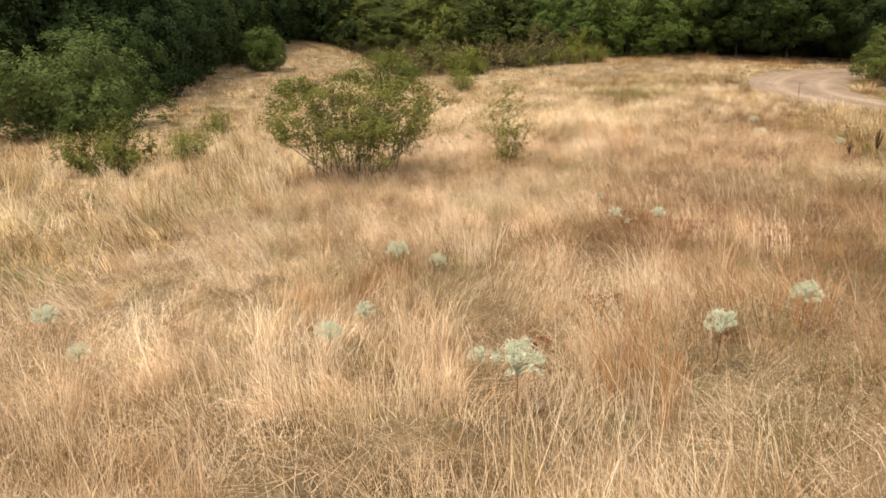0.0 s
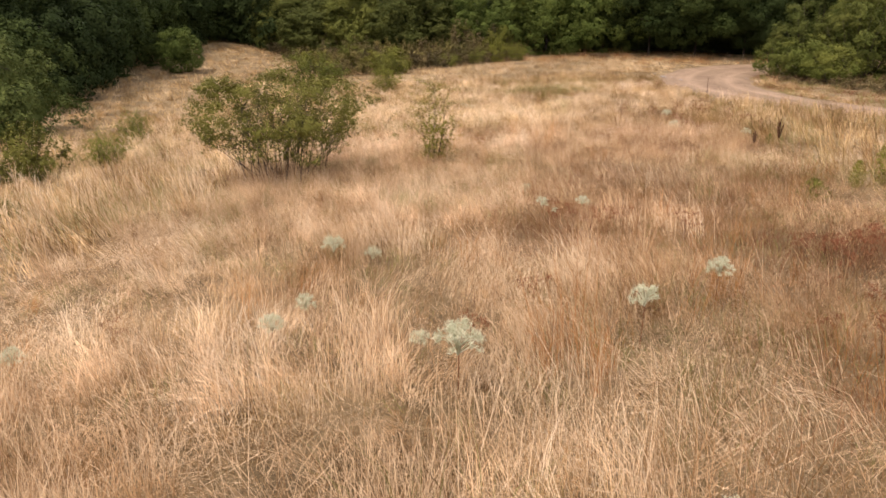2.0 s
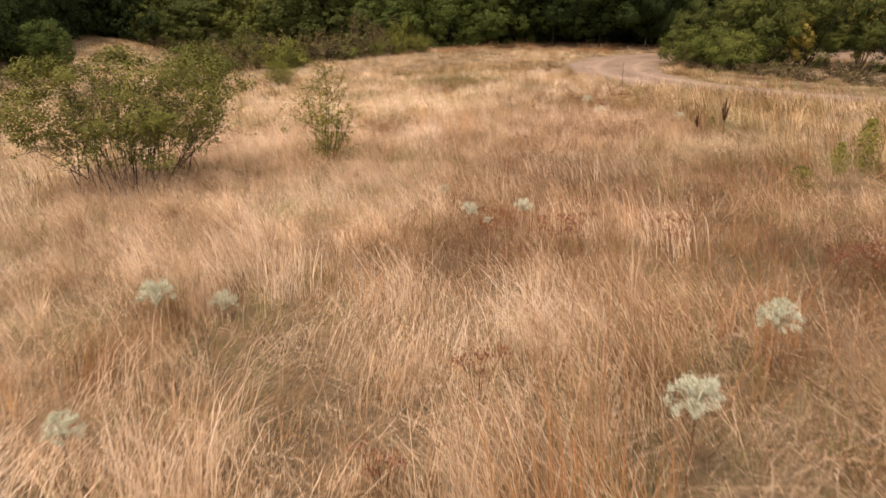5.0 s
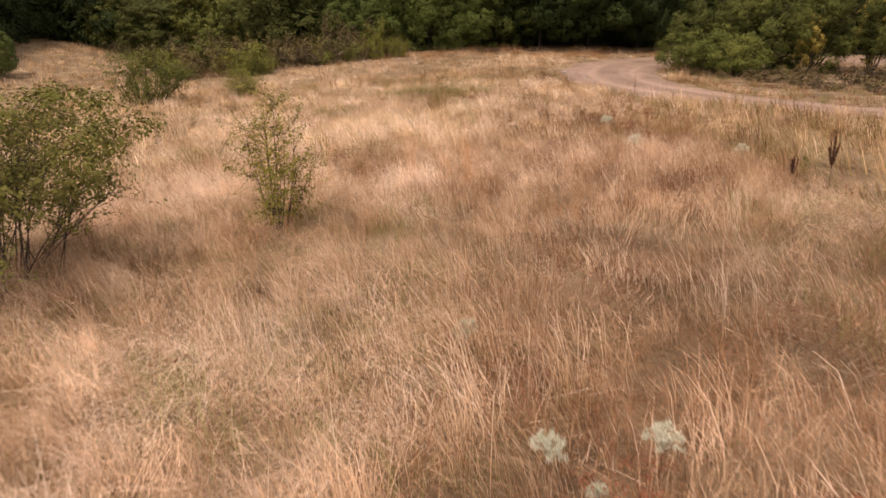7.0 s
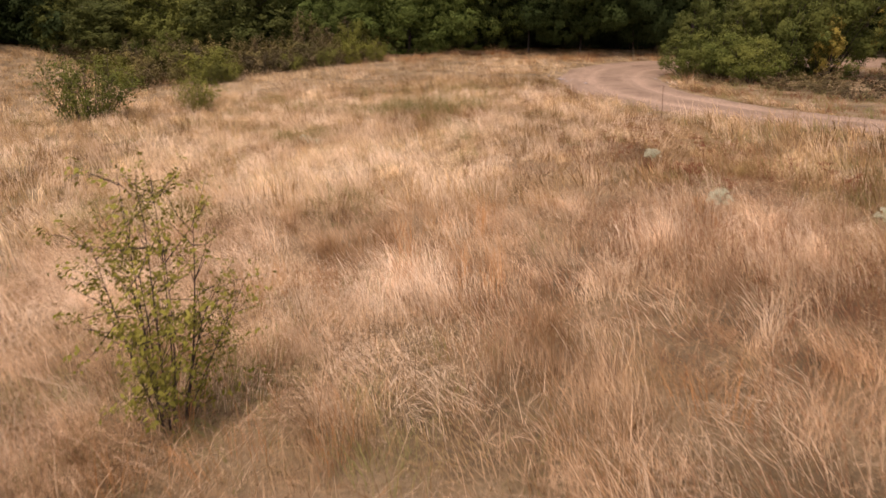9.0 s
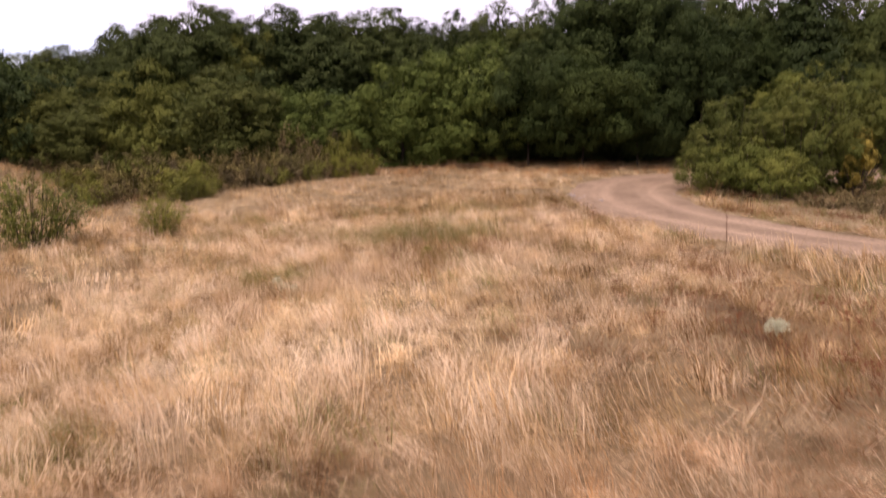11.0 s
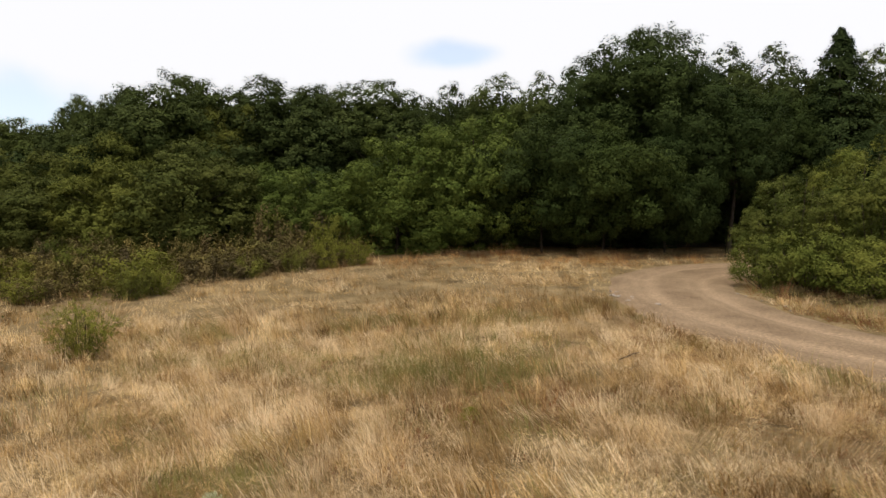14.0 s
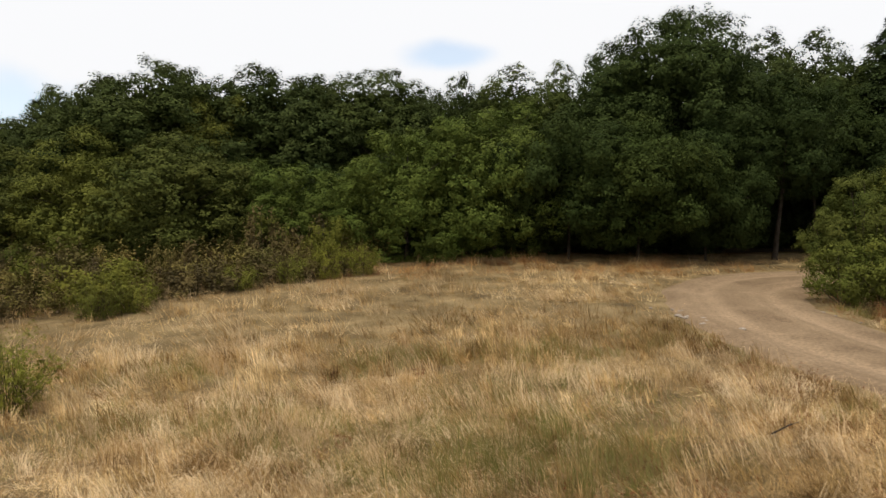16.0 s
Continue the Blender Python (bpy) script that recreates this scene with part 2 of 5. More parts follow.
M_LEAF_OLIVE = foliage("olive_leaf", (0.088, 0.073, 0.024), (0.154, 0.126, 0.042), (0.245, 0.197, 0.073), (0.164, 0.113, 0.050), (0.154, 0.142, 0.040), 0.5, 0.8)
M_LEAF_BUSH = foliage("bush_leaf", (0.072, 0.074, 0.014), (0.138, 0.132, 0.026), (0.235, 0.215, 0.054), (0.100, 0.100, 0.019), (0.195, 0.166, 0.038))
M_ERYNGO = leaf_like("grey_green_bract", [(0.0, (0.300, 0.316, 0.180)), (0.5, (0.520, 0.525, 0.345)), (1.0, (0.725, 0.715, 0.510))], [(0.35, (0.430, 0.442, 0.275)), (0.65, (0.600, 0.585, 0.395))], 0.35, 0.25, 0.7, 3.0)
M_STONE = rough_solid("pale_stone", [(0.3, (0.22, 0.185, 0.15)), (0.7, (0.38, 0.33, 0.275))], 4, 40, 0.5)

# ---- lie of the land ----
LAND = [0.223, 1.07, -0.055, -1.266, -0.227, 0.598, -1.054, 0.584, 0.009, 0.266]
rng = np.random.default_rng(7)


def land(x, y):
    """Height of the ground: a bank that falls to one side and rises behind."""
    x, y = np.asarray(x, float), np.asarray(y, float)
    x = np.where(x > 9, 9 + 4 * np.tanh((x - 9) / 4), np.where(x < -22, -22 + 8 * np.tanh((x + 22) / 8), x))
    y = np.maximum(np.where(y > 46, 46 + 6 * np.tanh((y - 46) / 6), y), -8)
    u, v = x / 20, (y - 20) / 25
    terms = (u * 0 + 1, u, v, u * u, u * v, v * v, u**3, u * u * v, u * v * v, v**3)
    return sum(c * f for c, f in zip(LAND, terms))


def drift(x, y, size, seed):
    """Smooth value noise from 0 to 1 over patches of that size."""
    x, y = np.asarray(x, float) / size + seed * 17.3, np.asarray(y, float) / size - seed * 9.7
    i, j = np.floor(x), np.floor(y)
    f, g = x - i, y - j
    f, g = f * f * (3 - 2 * f), g * g * (3 - 2 * g)
    value = lambda a, b: np.abs(np.sin(a * 127.1 + b * 311.7 + seed * 74.7) * 43758.5453) % 1.0
    return (value(i, j) * (1 - f) + value(i + 1, j) * f) * (1 - g) + (value(i, j + 1) * (1 - f) + value(i + 1, j + 1) * f) * g


ROAD_LINE = [(34, 43.2), (24, 43.4), (17, 43.2), (13.2, 42.0), (10.7, 39.6), (9.3, 36.6), (8.5, 33.4), (8.1, 30.2), (8.4, 26.8), (9.35, 23.6), (11.4, 20.7), (14.9, 18.3), (20, 16.7), (30, 15.5), (45, 15.0)]
ROAD_HALF = 2.2


def smooth_line(points, step):
    """Catmull-Rom through the points, at even parameters."""
    p = np.array([points[0], *points, points[-1]], float)
    out = []
    for a, b, c, d in zip(p, p[1:], p[2:], p[3:]):
        n = max(2, int(np.linalg.norm(c - b) / step))
        for s in np.arange(n) / n:
            out.append(0.5 * (2 * b + (c - a) * s + (2 * a - 5 * b + 4 * c - d) * s * s + (3 * b - a - 3 * c + d) * s**3))
    return np.array(out)


road_centre = smooth_line(ROAD_LINE, 0.4)


def road_distance(x, y):
    x, y = np.asarray(x, float), np.asarray(y, float)
    best = np.full(x.shape, 99.0)
    for cx, cy in road_centre[::2]:
        np.minimum(best, np.hypot(x - cx, y - cy), out=best)
    return best


# ---- mesh helpers ----
def part(name, data, material, parent=None, label=""):
    ob = new(name, data)
    if not data.materials:
        data.materials.append(material)
    if parent:
        ob.parent = parent
    return tagged(ob, label)


def faces_mesh(name, verts, counts, index):
    """A mesh from flat arrays: places, corners a face, corner indices."""
    me = bpy.data.meshes.new(name)
    me.vertices.add(len(verts))
    me.vertices.foreach_set("co", np.asarray(verts, np.float32).ravel())
    me.loops.add(len(index))
    me.loops.foreach_set("vertex_index", np.asarray(index, np.int32))
    me.polygons.add(len(counts))
    me.polygons.foreach_set("loop_start", np.r_[0, np.cumsum(counts)[:-1]].astype(np.int32))
    me.update(calc_edges=True)
    return me


def toned(me, tone, corners):
    """Gives each blade its tone, as a value on its points."""
    me.attributes.new("tone", "FLOAT", "POINT").data.foreach_set("value", np.repeat(np.asarray(tone, np.float32), corners))
    return me


def blades_mesh(name, base, height, width, lean_way, lean, steps=2, tone=None, arch=None):
    """Grass blades: a tapering strip each with so many bends, or (0) one leaning triangle."""
    n = len(base)
    tone = rng.uniform(0, 1, n) if tone is None else tone
    turn = rng.uniform(0, 2 * np.pi, n)
    across = np.stack([np.cos(turn), np.sin(turn), np.zeros(n)], 1) * width[:, None] / 2
    way = np.stack([np.cos(lean_way), np.sin(lean_way), np.zeros(n)], 1)
    up = np.array([0, 0, 1.0])

    def along(s):
        if arch is not None:
            return base + way * (height * 0.92 * s)[:, None] + up * (arch * math.sin(2.36 * s))[:, None]
        over = lean * s ** 1.25
        return base + way * (height * np.sin(over) * s)[:, None] + up * (height * np.cos(over) * s)[:, None]

    if steps == 0:
        v = np.stack([base - across, base + across, along(1.0)], 1).reshape(-1, 3)
        return toned(faces_mesh(name, v, np.full(n, 3), np.arange(3 * n)), tone, 3)
    if steps == 1:
        mid = along(0.55)
        v = np.stack([base - across, base + across, mid - across * 0.75, mid + across * 0.75, along(1.0)], 1).reshape(-1, 3)
        index = ((np.arange(n) * 5)[:, None] + np.array([0, 1, 3, 2, 2, 3, 4])).ravel()
        return toned(faces_mesh(name, v, np.tile([4, 3], n), index), tone, 5)
    low, mid = along(0.4), along(0.75)
    v = np.stack([base - across, base + across, low - across * 0.9, low + across * 0.9, mid - across * 0.6, mid + across * 0.6, along(1.0)], 1).reshape(-1, 3)
    first = (np.arange(n) * 7)[:, None]
    index = (first + np.array([0, 1, 3, 2, 2, 3, 5, 4, 4, 5, 6])).ravel()
    return toned(faces_mesh(name, v, np.tile([4, 4, 3], n), index), tone, 7)


def leaves_mesh(name, centre, size, outward, slim=0.55, stray=0.7):
    """Leaves: a kite of four corners each, facing roughly outward."""
    n = len(centre)
    normal = outward + rng.normal(0, stray, (n, 3))
    normal /= np.linalg.norm(normal, axis=1)[:, None] + 1e-9
    a = np.cross(normal, rng.normal(0, 1, (n, 3)))
    a /= np.linalg.norm(a, axis=1)[:, None] + 1e-9
    b = np.cross(normal, a)
    s = size[:, None]
    v = np.stack([centre - a * s / 2, centre + b * s * slim / 2 + normal * s * 0.1, centre + a * s / 2, centre - b * s * slim / 2 + normal * s * 0.1], 1).reshape(-1, 3)
    return faces_mesh(name, v, np.full(n, 4), np.arange(4 * n))


def small_leaves_mesh(name, centre, size, outward, slim=0.55, stray=0.7):
    """Leaves of far crowns: a triangle each, facing roughly outward."""
    n = len(centre)
    normal = outward + rng.normal(0, stray, (n, 3))
    normal /= np.linalg.norm(normal, axis=1)[:, None] + 1e-9
    a = np.cross(normal, rng.normal(0, 1, (n, 3)))
    a /= np.linalg.norm(a, axis=1)[:, None] + 1e-9
    b = np.cross(normal, a) * slim * 0.6
    s = size[:, None]
    v = np.stack([centre + a * s * 0.6, centre - a * s * 0.4 + b * s, centre - a * s * 0.4 - b * s], 1).reshape(-1, 3)
    return faces_mesh(name, v, np.full(n, 3), np.arange(3 * n))


def tubes_mesh(name, lines, sides=5):
    """Tapering stems along lines of (place, radius)."""
    verts, faces = [], []
    for line in lines:
        pts = [Vector(p) for p, _ in line]
        first = len(verts)
        for k, (p, (_, r)) in enumerate(zip(pts, line)):
            d = (pts[min(k + 1, len(pts) - 1)] - pts[max(k - 1, 0)]).normalized()
            side = d.orthogonal().normalized()
            other = d.cross(side)
            for s in range(sides):
                a = 2 * math.pi * s / sides
                verts.append(p + (side * math.cos(a) + other * math.sin(a)) * r)
        for k in range(len(pts) - 1):
            for s in range(sides):
                i, j = first + k * sides + s, first + k * sides + (s + 1) % sides
                faces.append((i, j, j + sides, i + sides))
        verts.append(pts[-1])
        for s in range(sides):
            faces.append((first + (len(pts) - 1) * sides + s, first + (len(pts) - 1) * sides + (s + 1) % sides, len(verts) - 1))
    me = bpy.data.meshes.new(name)
    me.from_pydata(verts, [], faces)
    me.update()
    for p in me.polygons:
        p.use_smooth = True
    return me


def on_land(x, y, turn=0.0, size=1.0, sink=0.0, wide=None, lean=0.0):
    wide = size if wide is None else wide
    return pose(x, y, float(land(x, y)) - sink, lean, 0, turn) @ Matrix.Diagonal((wide, wide, size, 1))


# ---- ground and road ----
def spread(near, step, far):
    inner = np.arange(-near, near + step / 2, step)
    outer = near * np.geomspace(1.15, far / near, 14)
    return np.r_[-outer[::-1], inner, outer]


gx, gy = spread(36, 0.45, 900), 22 + spread(36, 0.45, 900)
GX, GY = np.meshgrid(gx, gy, indexing="ij")
GZ = land(GX, GY)
rough_ground = 0.05 * (drift(GX, GY, 0.9, 3) - 0.5) + 0.10 * (drift(GX, GY, 2.6, 4) - 0.5)
GZ = GZ + rough_ground * (np.abs(GX) < 36)
worn = road_distance(GX, GY)
GZ = np.where(worn < ROAD_HALF - 0.35, land(GX, GY) - 0.22, np.where(worn < ROAD_HALF + 0.6, land(GX, GY) - 0.03, GZ))
nx, ny = GX.shape
cell = (np.arange(nx - 1)[:, None] * ny + np.arange(ny - 1)[None]).ravel()
ground_mesh = faces_mesh("ground", np.stack([GX, GY, GZ], -1).reshape(-1, 3), np.full(len(cell), 4), np.stack([cell, cell + ny, cell + ny + 1, cell + 1], 1).ravel())
ground_mesh.polygons.foreach_set("use_smooth", np.ones(len(cell), bool))
tagged(part("ground", ground_mesh, M_GROUND), "sloping meadow ground covered in dry brown grass litter", "ground", kind="structure")

# leaf litter under the wood, dark to stand for shade, just above the meadow's earth
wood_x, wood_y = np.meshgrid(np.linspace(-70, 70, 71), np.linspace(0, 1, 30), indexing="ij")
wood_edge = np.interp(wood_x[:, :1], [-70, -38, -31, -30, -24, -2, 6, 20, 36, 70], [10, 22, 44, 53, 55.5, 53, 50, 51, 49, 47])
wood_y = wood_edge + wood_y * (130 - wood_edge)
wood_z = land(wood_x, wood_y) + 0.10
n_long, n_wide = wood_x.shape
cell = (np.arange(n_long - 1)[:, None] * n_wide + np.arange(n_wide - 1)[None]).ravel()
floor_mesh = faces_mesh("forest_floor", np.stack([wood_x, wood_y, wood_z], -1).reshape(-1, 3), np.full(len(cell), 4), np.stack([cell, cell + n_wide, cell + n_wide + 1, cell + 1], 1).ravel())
tagged(part("forest_floor", floor_mesh, M_SHADED_LITTER), "leaf litter on the floor of the wood, coloured dark for shade", "ground", kind="structure")

tangent = np.gradient(road_centre, axis=0)
tangent /= np.linalg.norm(tangent, axis=1)[:, None]
side = np.stack([tangent[:, 1], -tangent[:, 0]], 1)
offsets = np.linspace(-1, 1, 45)
ragged = 1 + 0.16 * (drift(np.arange(len(road_centre)) * 0.4, 0, 1.7, 5) - 0.5)
rx = road_centre[:, None, 0] + side[:, None, 0] * offsets[None] * ROAD_HALF * ragged[:, None]
ry = road_centre[:, None, 1] + side[:, None, 1] * offsets[None] * ROAD_HALF * ragged[:, None]
across_m = np.abs(offsets * ROAD_HALF)[None]
ruts = -0.06 * np.exp(-((across_m - 0.95) / 0.28) ** 2) - 0.09 * np.clip((across_m - 1.75) / 0.45, 0, 1)
rz = land(rx, ry) + 0.03 + ruts + 0.03 * (drift(rx, ry, 0.5, 6) - 0.5)
n_long, n_wide = rx.shape
cell = (np.arange(n_long - 1)[:, None] * n_wide + np.arange(n_wide - 1)[None]).ravel()
road_mesh = faces_mesh("road", np.stack([rx, ry, rz], -1).reshape(-1, 3), np.full(len(cell), 4), np.stack([cell, cell + 1, cell + n_wide + 1, cell + n_wide], 1).ravel())
along_m = np.arange(n_long)[:, None] * 0.4
signed = (offsets * ROAD_HALF)[None] + 0.35 * (drift(along_m, along_m * 0, 7.0, 8) - 0.5)
track_wear = sum(w * np.exp(-((signed - o) / b) ** 2) for o, b, w in ((-1.05, 0.26, 0.95), (-0.55, 0.13, 0.5), (0.75, 0.24, 0.9), (1.2, 0.14, 0.55), (1.6, 0.12, 0.3)))
track_wear = np.clip(track_wear * (0.65 + 0.6 * drift(along_m, along_m * 0 + 3, 2.2, 9)), 0, 1)
wear = road_mesh.attributes.new("wear", "FLOAT", "POINT")
wear.data.foreach_set("value", track_wear.astype(np.float32).ravel())
road_mesh.polygons.foreach_set("use_smooth", np.ones(len(cell), bool))
tagged(part("road", road_mesh, M_ROAD), "pale rutted dirt track bending through the meadow", "dirt road", kind="structure")


# ---- trees and shrubs ----
def ball(n):
    """Places spread evenly through a ball of radius 1."""
    p = rng.normal(0, 1, (n, 3))
    return p / np.linalg.norm(p, axis=1)[:, None] * rng.uniform(0, 1, (n, 1)) ** 0.4


def crown_mesh(name, height, wide, base, count, leaf, lobes=24, cone=0.0, bumpy=1.0, inner=0.08, high=0.3, loose=0.0, deep=0.72):
    """A crown of lobes, each built of small leafy pads that are leafed on their outer and upper side, with shaded sprays inside."""
    mid, tall = (height + base) / 2, (height - base) / 2
    scale = np.array([wide / 2, wide / 2, tall])
    k = np.arange(lobes) + 0.5
    up = np.clip(1 - 2 * k / lobes + rng.normal(0, 0.1, lobes) + 0.12 * high, -0.95, 1)
    turn = k * 2.39996 + rng.normal(0, 0.3, lobes)
    out = np.stack([np.cos(turn) * np.sqrt(1 - up**2), np.sin(turn) * np.sqrt(1 - up**2), up], 1)
    r = rng.uniform(0.17, 0.40, lobes) * bumpy * (24 / lobes) ** 0.3
    c = out * (rng.uniform(0.84, 1.10, lobes) - r)[:, None]
    per = 44 if wide > 4 else 30
    pads = max(10, count // per)
    lobe = rng.choice(lobes, pads, p=r**2 / (r**2).sum())
    d = rng.normal(0, 1, (pads, 3))
    d /= np.linalg.norm(d, axis=1)[:, None]
    d += out[lobe] * 0.65 + [0, 0, 0.22]
    d /= np.linalg.norm(d, axis=1)[:, None]
    reach = r[lobe] * (rng.uniform(0.70, 1.04, pads) - 0.8 * loose * rng.uniform(0, 1, pads)) + 0.03 * np.maximum(0, rng.normal(0, 1, pads))
    p = (c[lobe] + d * reach[:, None]) * scale
    which = np.repeat(np.arange(pads), per)
    size = leaf * rng.uniform(0.6, 1.3, len(which))
    pad_r = np.maximum(np.minimum(leaf * rng.uniform(1.9, 4.2, pads), 0.11 * wide), 0.032 * wide * rng.uniform(0.6, 1.4, pads))
    e = rng.normal(0, 1, (len(which), 3)) + d[which] * 0.8 + [0, 0, 0.32]
    e /= np.linalg.norm(e, axis=1)[:, None]
    centre = p[which] + [0, 0, mid] + e * (pad_r[which] * rng.uniform(0.05, 1.25, len(which)) ** 0.55)[:, None] * [1.0, 1.0, 0.9]
    facing = e * 0.7 + d[which] * 0.5 + [0, 0, 0.25]
    n_in = int(count * inner)
    own = rng.integers(0, lobes, n_in)
    deep = (c[own] * rng.uniform(0.1, 1, (n_in, 1)) ** 0.5 * deep + ball(n_in) * r[own][:, None] * 0.85) * scale + [0, 0, mid]
    centre, size = np.r_[centre, deep], np.r_[size, leaf * rng.uniform(1.6, 2.8, n_in)]
    centre[:, 2] = np.maximum(centre[:, 2], 0.04 + 0.08 * rng.uniform(0, 1, len(centre)))
    facing = np.r_[facing, rng.normal(0, 1, (n_in, 3))]
    return (small_leaves_mesh if wide > 4 else leaves_mesh)(name, centre, size, facing, 0.68, 0.28)


def conifer_mesh(name, height, wide, base, count, leaf):
    """A pointed crown of drooping whorled branches."""
    branches = count // 40
    up = rng.uniform(0, 1, branches) ** 0.8
    turn = np.arange(branches) * 2.39996
    reach = wide / 2 * (1 - up) ** 0.8 * rng.uniform(0.7, 1.1, branches) + 0.12
    which = np.repeat(np.arange(branches), 40)
    along = rng.uniform(0.15, 1.05, len(which)) ** 0.7
    r = reach[which] * along
    z = base + (height - base) * up[which] - 0.28 * r * along + rng.normal(0, 0.12, len(which))
    swing = turn[which] + rng.normal(0, 0.16, len(which)) / (0.4 + along)
    centre = np.stack([np.cos(swing) * r, np.sin(swing) * r, z], 1)
    facing = np.stack([np.cos(swing), np.sin(swing), 0 * r + 0.9], 1)
    return leaves_mesh(name, centre, leaf * rng.uniform(0.6, 1.3, len(which)), facing, 0.5, 0.35)


def limbs_mesh(name, height, wide, radius, forks=9, lift=0.3):
    lines = []
    sway = rng.normal(0, 0.12, 2)
    trunk = [((sway[0] * k * 0.4, sway[1] * k * 0.4, height * 0.82 * k / 6 - 0.1 * (k == 0)), radius * (1.25 if k == 0 else 1 - k / 7.5)) for k in range(7)]
    lines.append(trunk)
    for k in range(forks):
        s = rng.uniform(lift, 0.95)
        i = min(5, int(s * 6))
        start = Vector(trunk[i][0])
        a = k * 2.4 + rng.uniform(-0.4, 0.4)
        reach, rise = wide * rng.uniform(0.22, 0.42), height * rng.uniform(0.08, 0.28)
        r = trunk[i][1] * 0.5
        line = [(start, r)]
        for q in (0.33, 0.66, 1.0):
            line.append((start + Vector((math.cos(a) * reach * q, math.sin(a) * reach * q, rise * q**0.7)) + Vector(rng.normal(0, 0.12, 3)), r * (1.05 - q * 0.85)))
        lines.append(line)
    return tubes_mesh(name, lines, 6)


def make_tree(kind, label, height, wide, base, count, leaf, mat, cone=0.0, lobes=12, radius=0.16, inner=0.08, high=0.3, bumpy=1.0, loose=0.0, deep=0.72):
    top = tagged(new(kind), label, "tree")
    part("trunk", limbs_mesh("trunk", height, wide, radius, 9 if cone < 0.5 else 0), M_BARK, top)
    part("crown", crown_mesh("crown", height, wide, base, count, leaf, lobes, cone, bumpy, inner, high, loose, deep) if cone == 0 else conifer_mesh("crown", height, wide, base, count, leaf), mat, top)
    return top


def stem_line(height, wide, k, lean, spread_foot, thick):
    a = k * 2.4 + rng.uniform(-0.5, 0.5)
    foot = Vector((math.cos(a), math.sin(a), 0)) * wide * spread_foot * rng.uniform(0.3, 1.3)
    line = []
    for q in (0, 0.3, 0.6, 0.85, 1.0):
        out = wide * 0.46 * lean * q**0.85
        line.append((foot + Vector((math.cos(a + 0.3 * q) * out + rng.normal(0, 0.015), math.sin(a + 0.3 * q) * out + rng.normal(0, 0.015), height * 0.92 * q * (1.1 - 0.55 * lean) - 0.05)), thick * height**0.5 * (1.1 - q * 0.85)))
    return line


def make_shrub(kind, label, height, wide, count, leaf, mat, stems=14, lobes=9, base=0.12, loose=0.15, separate=False, inner=0.05, splay=1.0, crown_share=0.6, foot=0.05):
    """Many stems from one foot under a leafy crown; near bushes have each stem as a part."""
    top = tagged(new(kind), label, "shrub")
    lines = [stem_line(height, wide, k, rng.uniform(0.12, 1.0) * splay, foot, 0.007 if foot > 0.1 else 0.011) for k in range(stems)]
    along_stem = []
    if separate:
        for line in lines:
            twigs = [line]
            for q in (2, 3):
                p, r = line[q]
                d = (line[q + 1][0] - p) * rng.uniform(0.8, 1.4) + Vector(rng.normal(0, 0.10, 3)) * height * 0.6
                twigs.append([(p, r * 0.7), (p + d * 0.5, r * 0.5), (p + d, r * 0.2)])
            part("stem", tubes_mesh("stem", twigs, 5), M_TWIG, top)
            for twig in twigs:
                for (p, _), (q, _) in zip(twig[1 if foot > 0.1 else -3 :], twig[2 if foot > 0.1 else -2 :]):
                    along_stem += [p.lerp(q, u) for u in rng.uniform(0, 1, int(count * 0.5 / stems / 6))]
    else:
        part("branchwork", tubes_mesh("branchwork", lines, 5), M_TWIG, top)["kind"] = "stuff"
    me = crown_mesh("foliage", height, wide, height * base, count if not separate else int(count * crown_share), leaf, lobes, 0.0, 1.0, inner, 0.3, loose)
    if along_stem:
        spots = np.array(along_stem) + rng.normal(0, 0.05, (len(along_stem), 3))
        part("twig_foliage", leaves_mesh("twig_foliage", spots, leaf * rng.uniform(0.6, 1.3, len(spots)), np.array([0, 0, 0.8]) + 0 * spots), mat, top)
    part("foliage", me, mat, top)
    return top


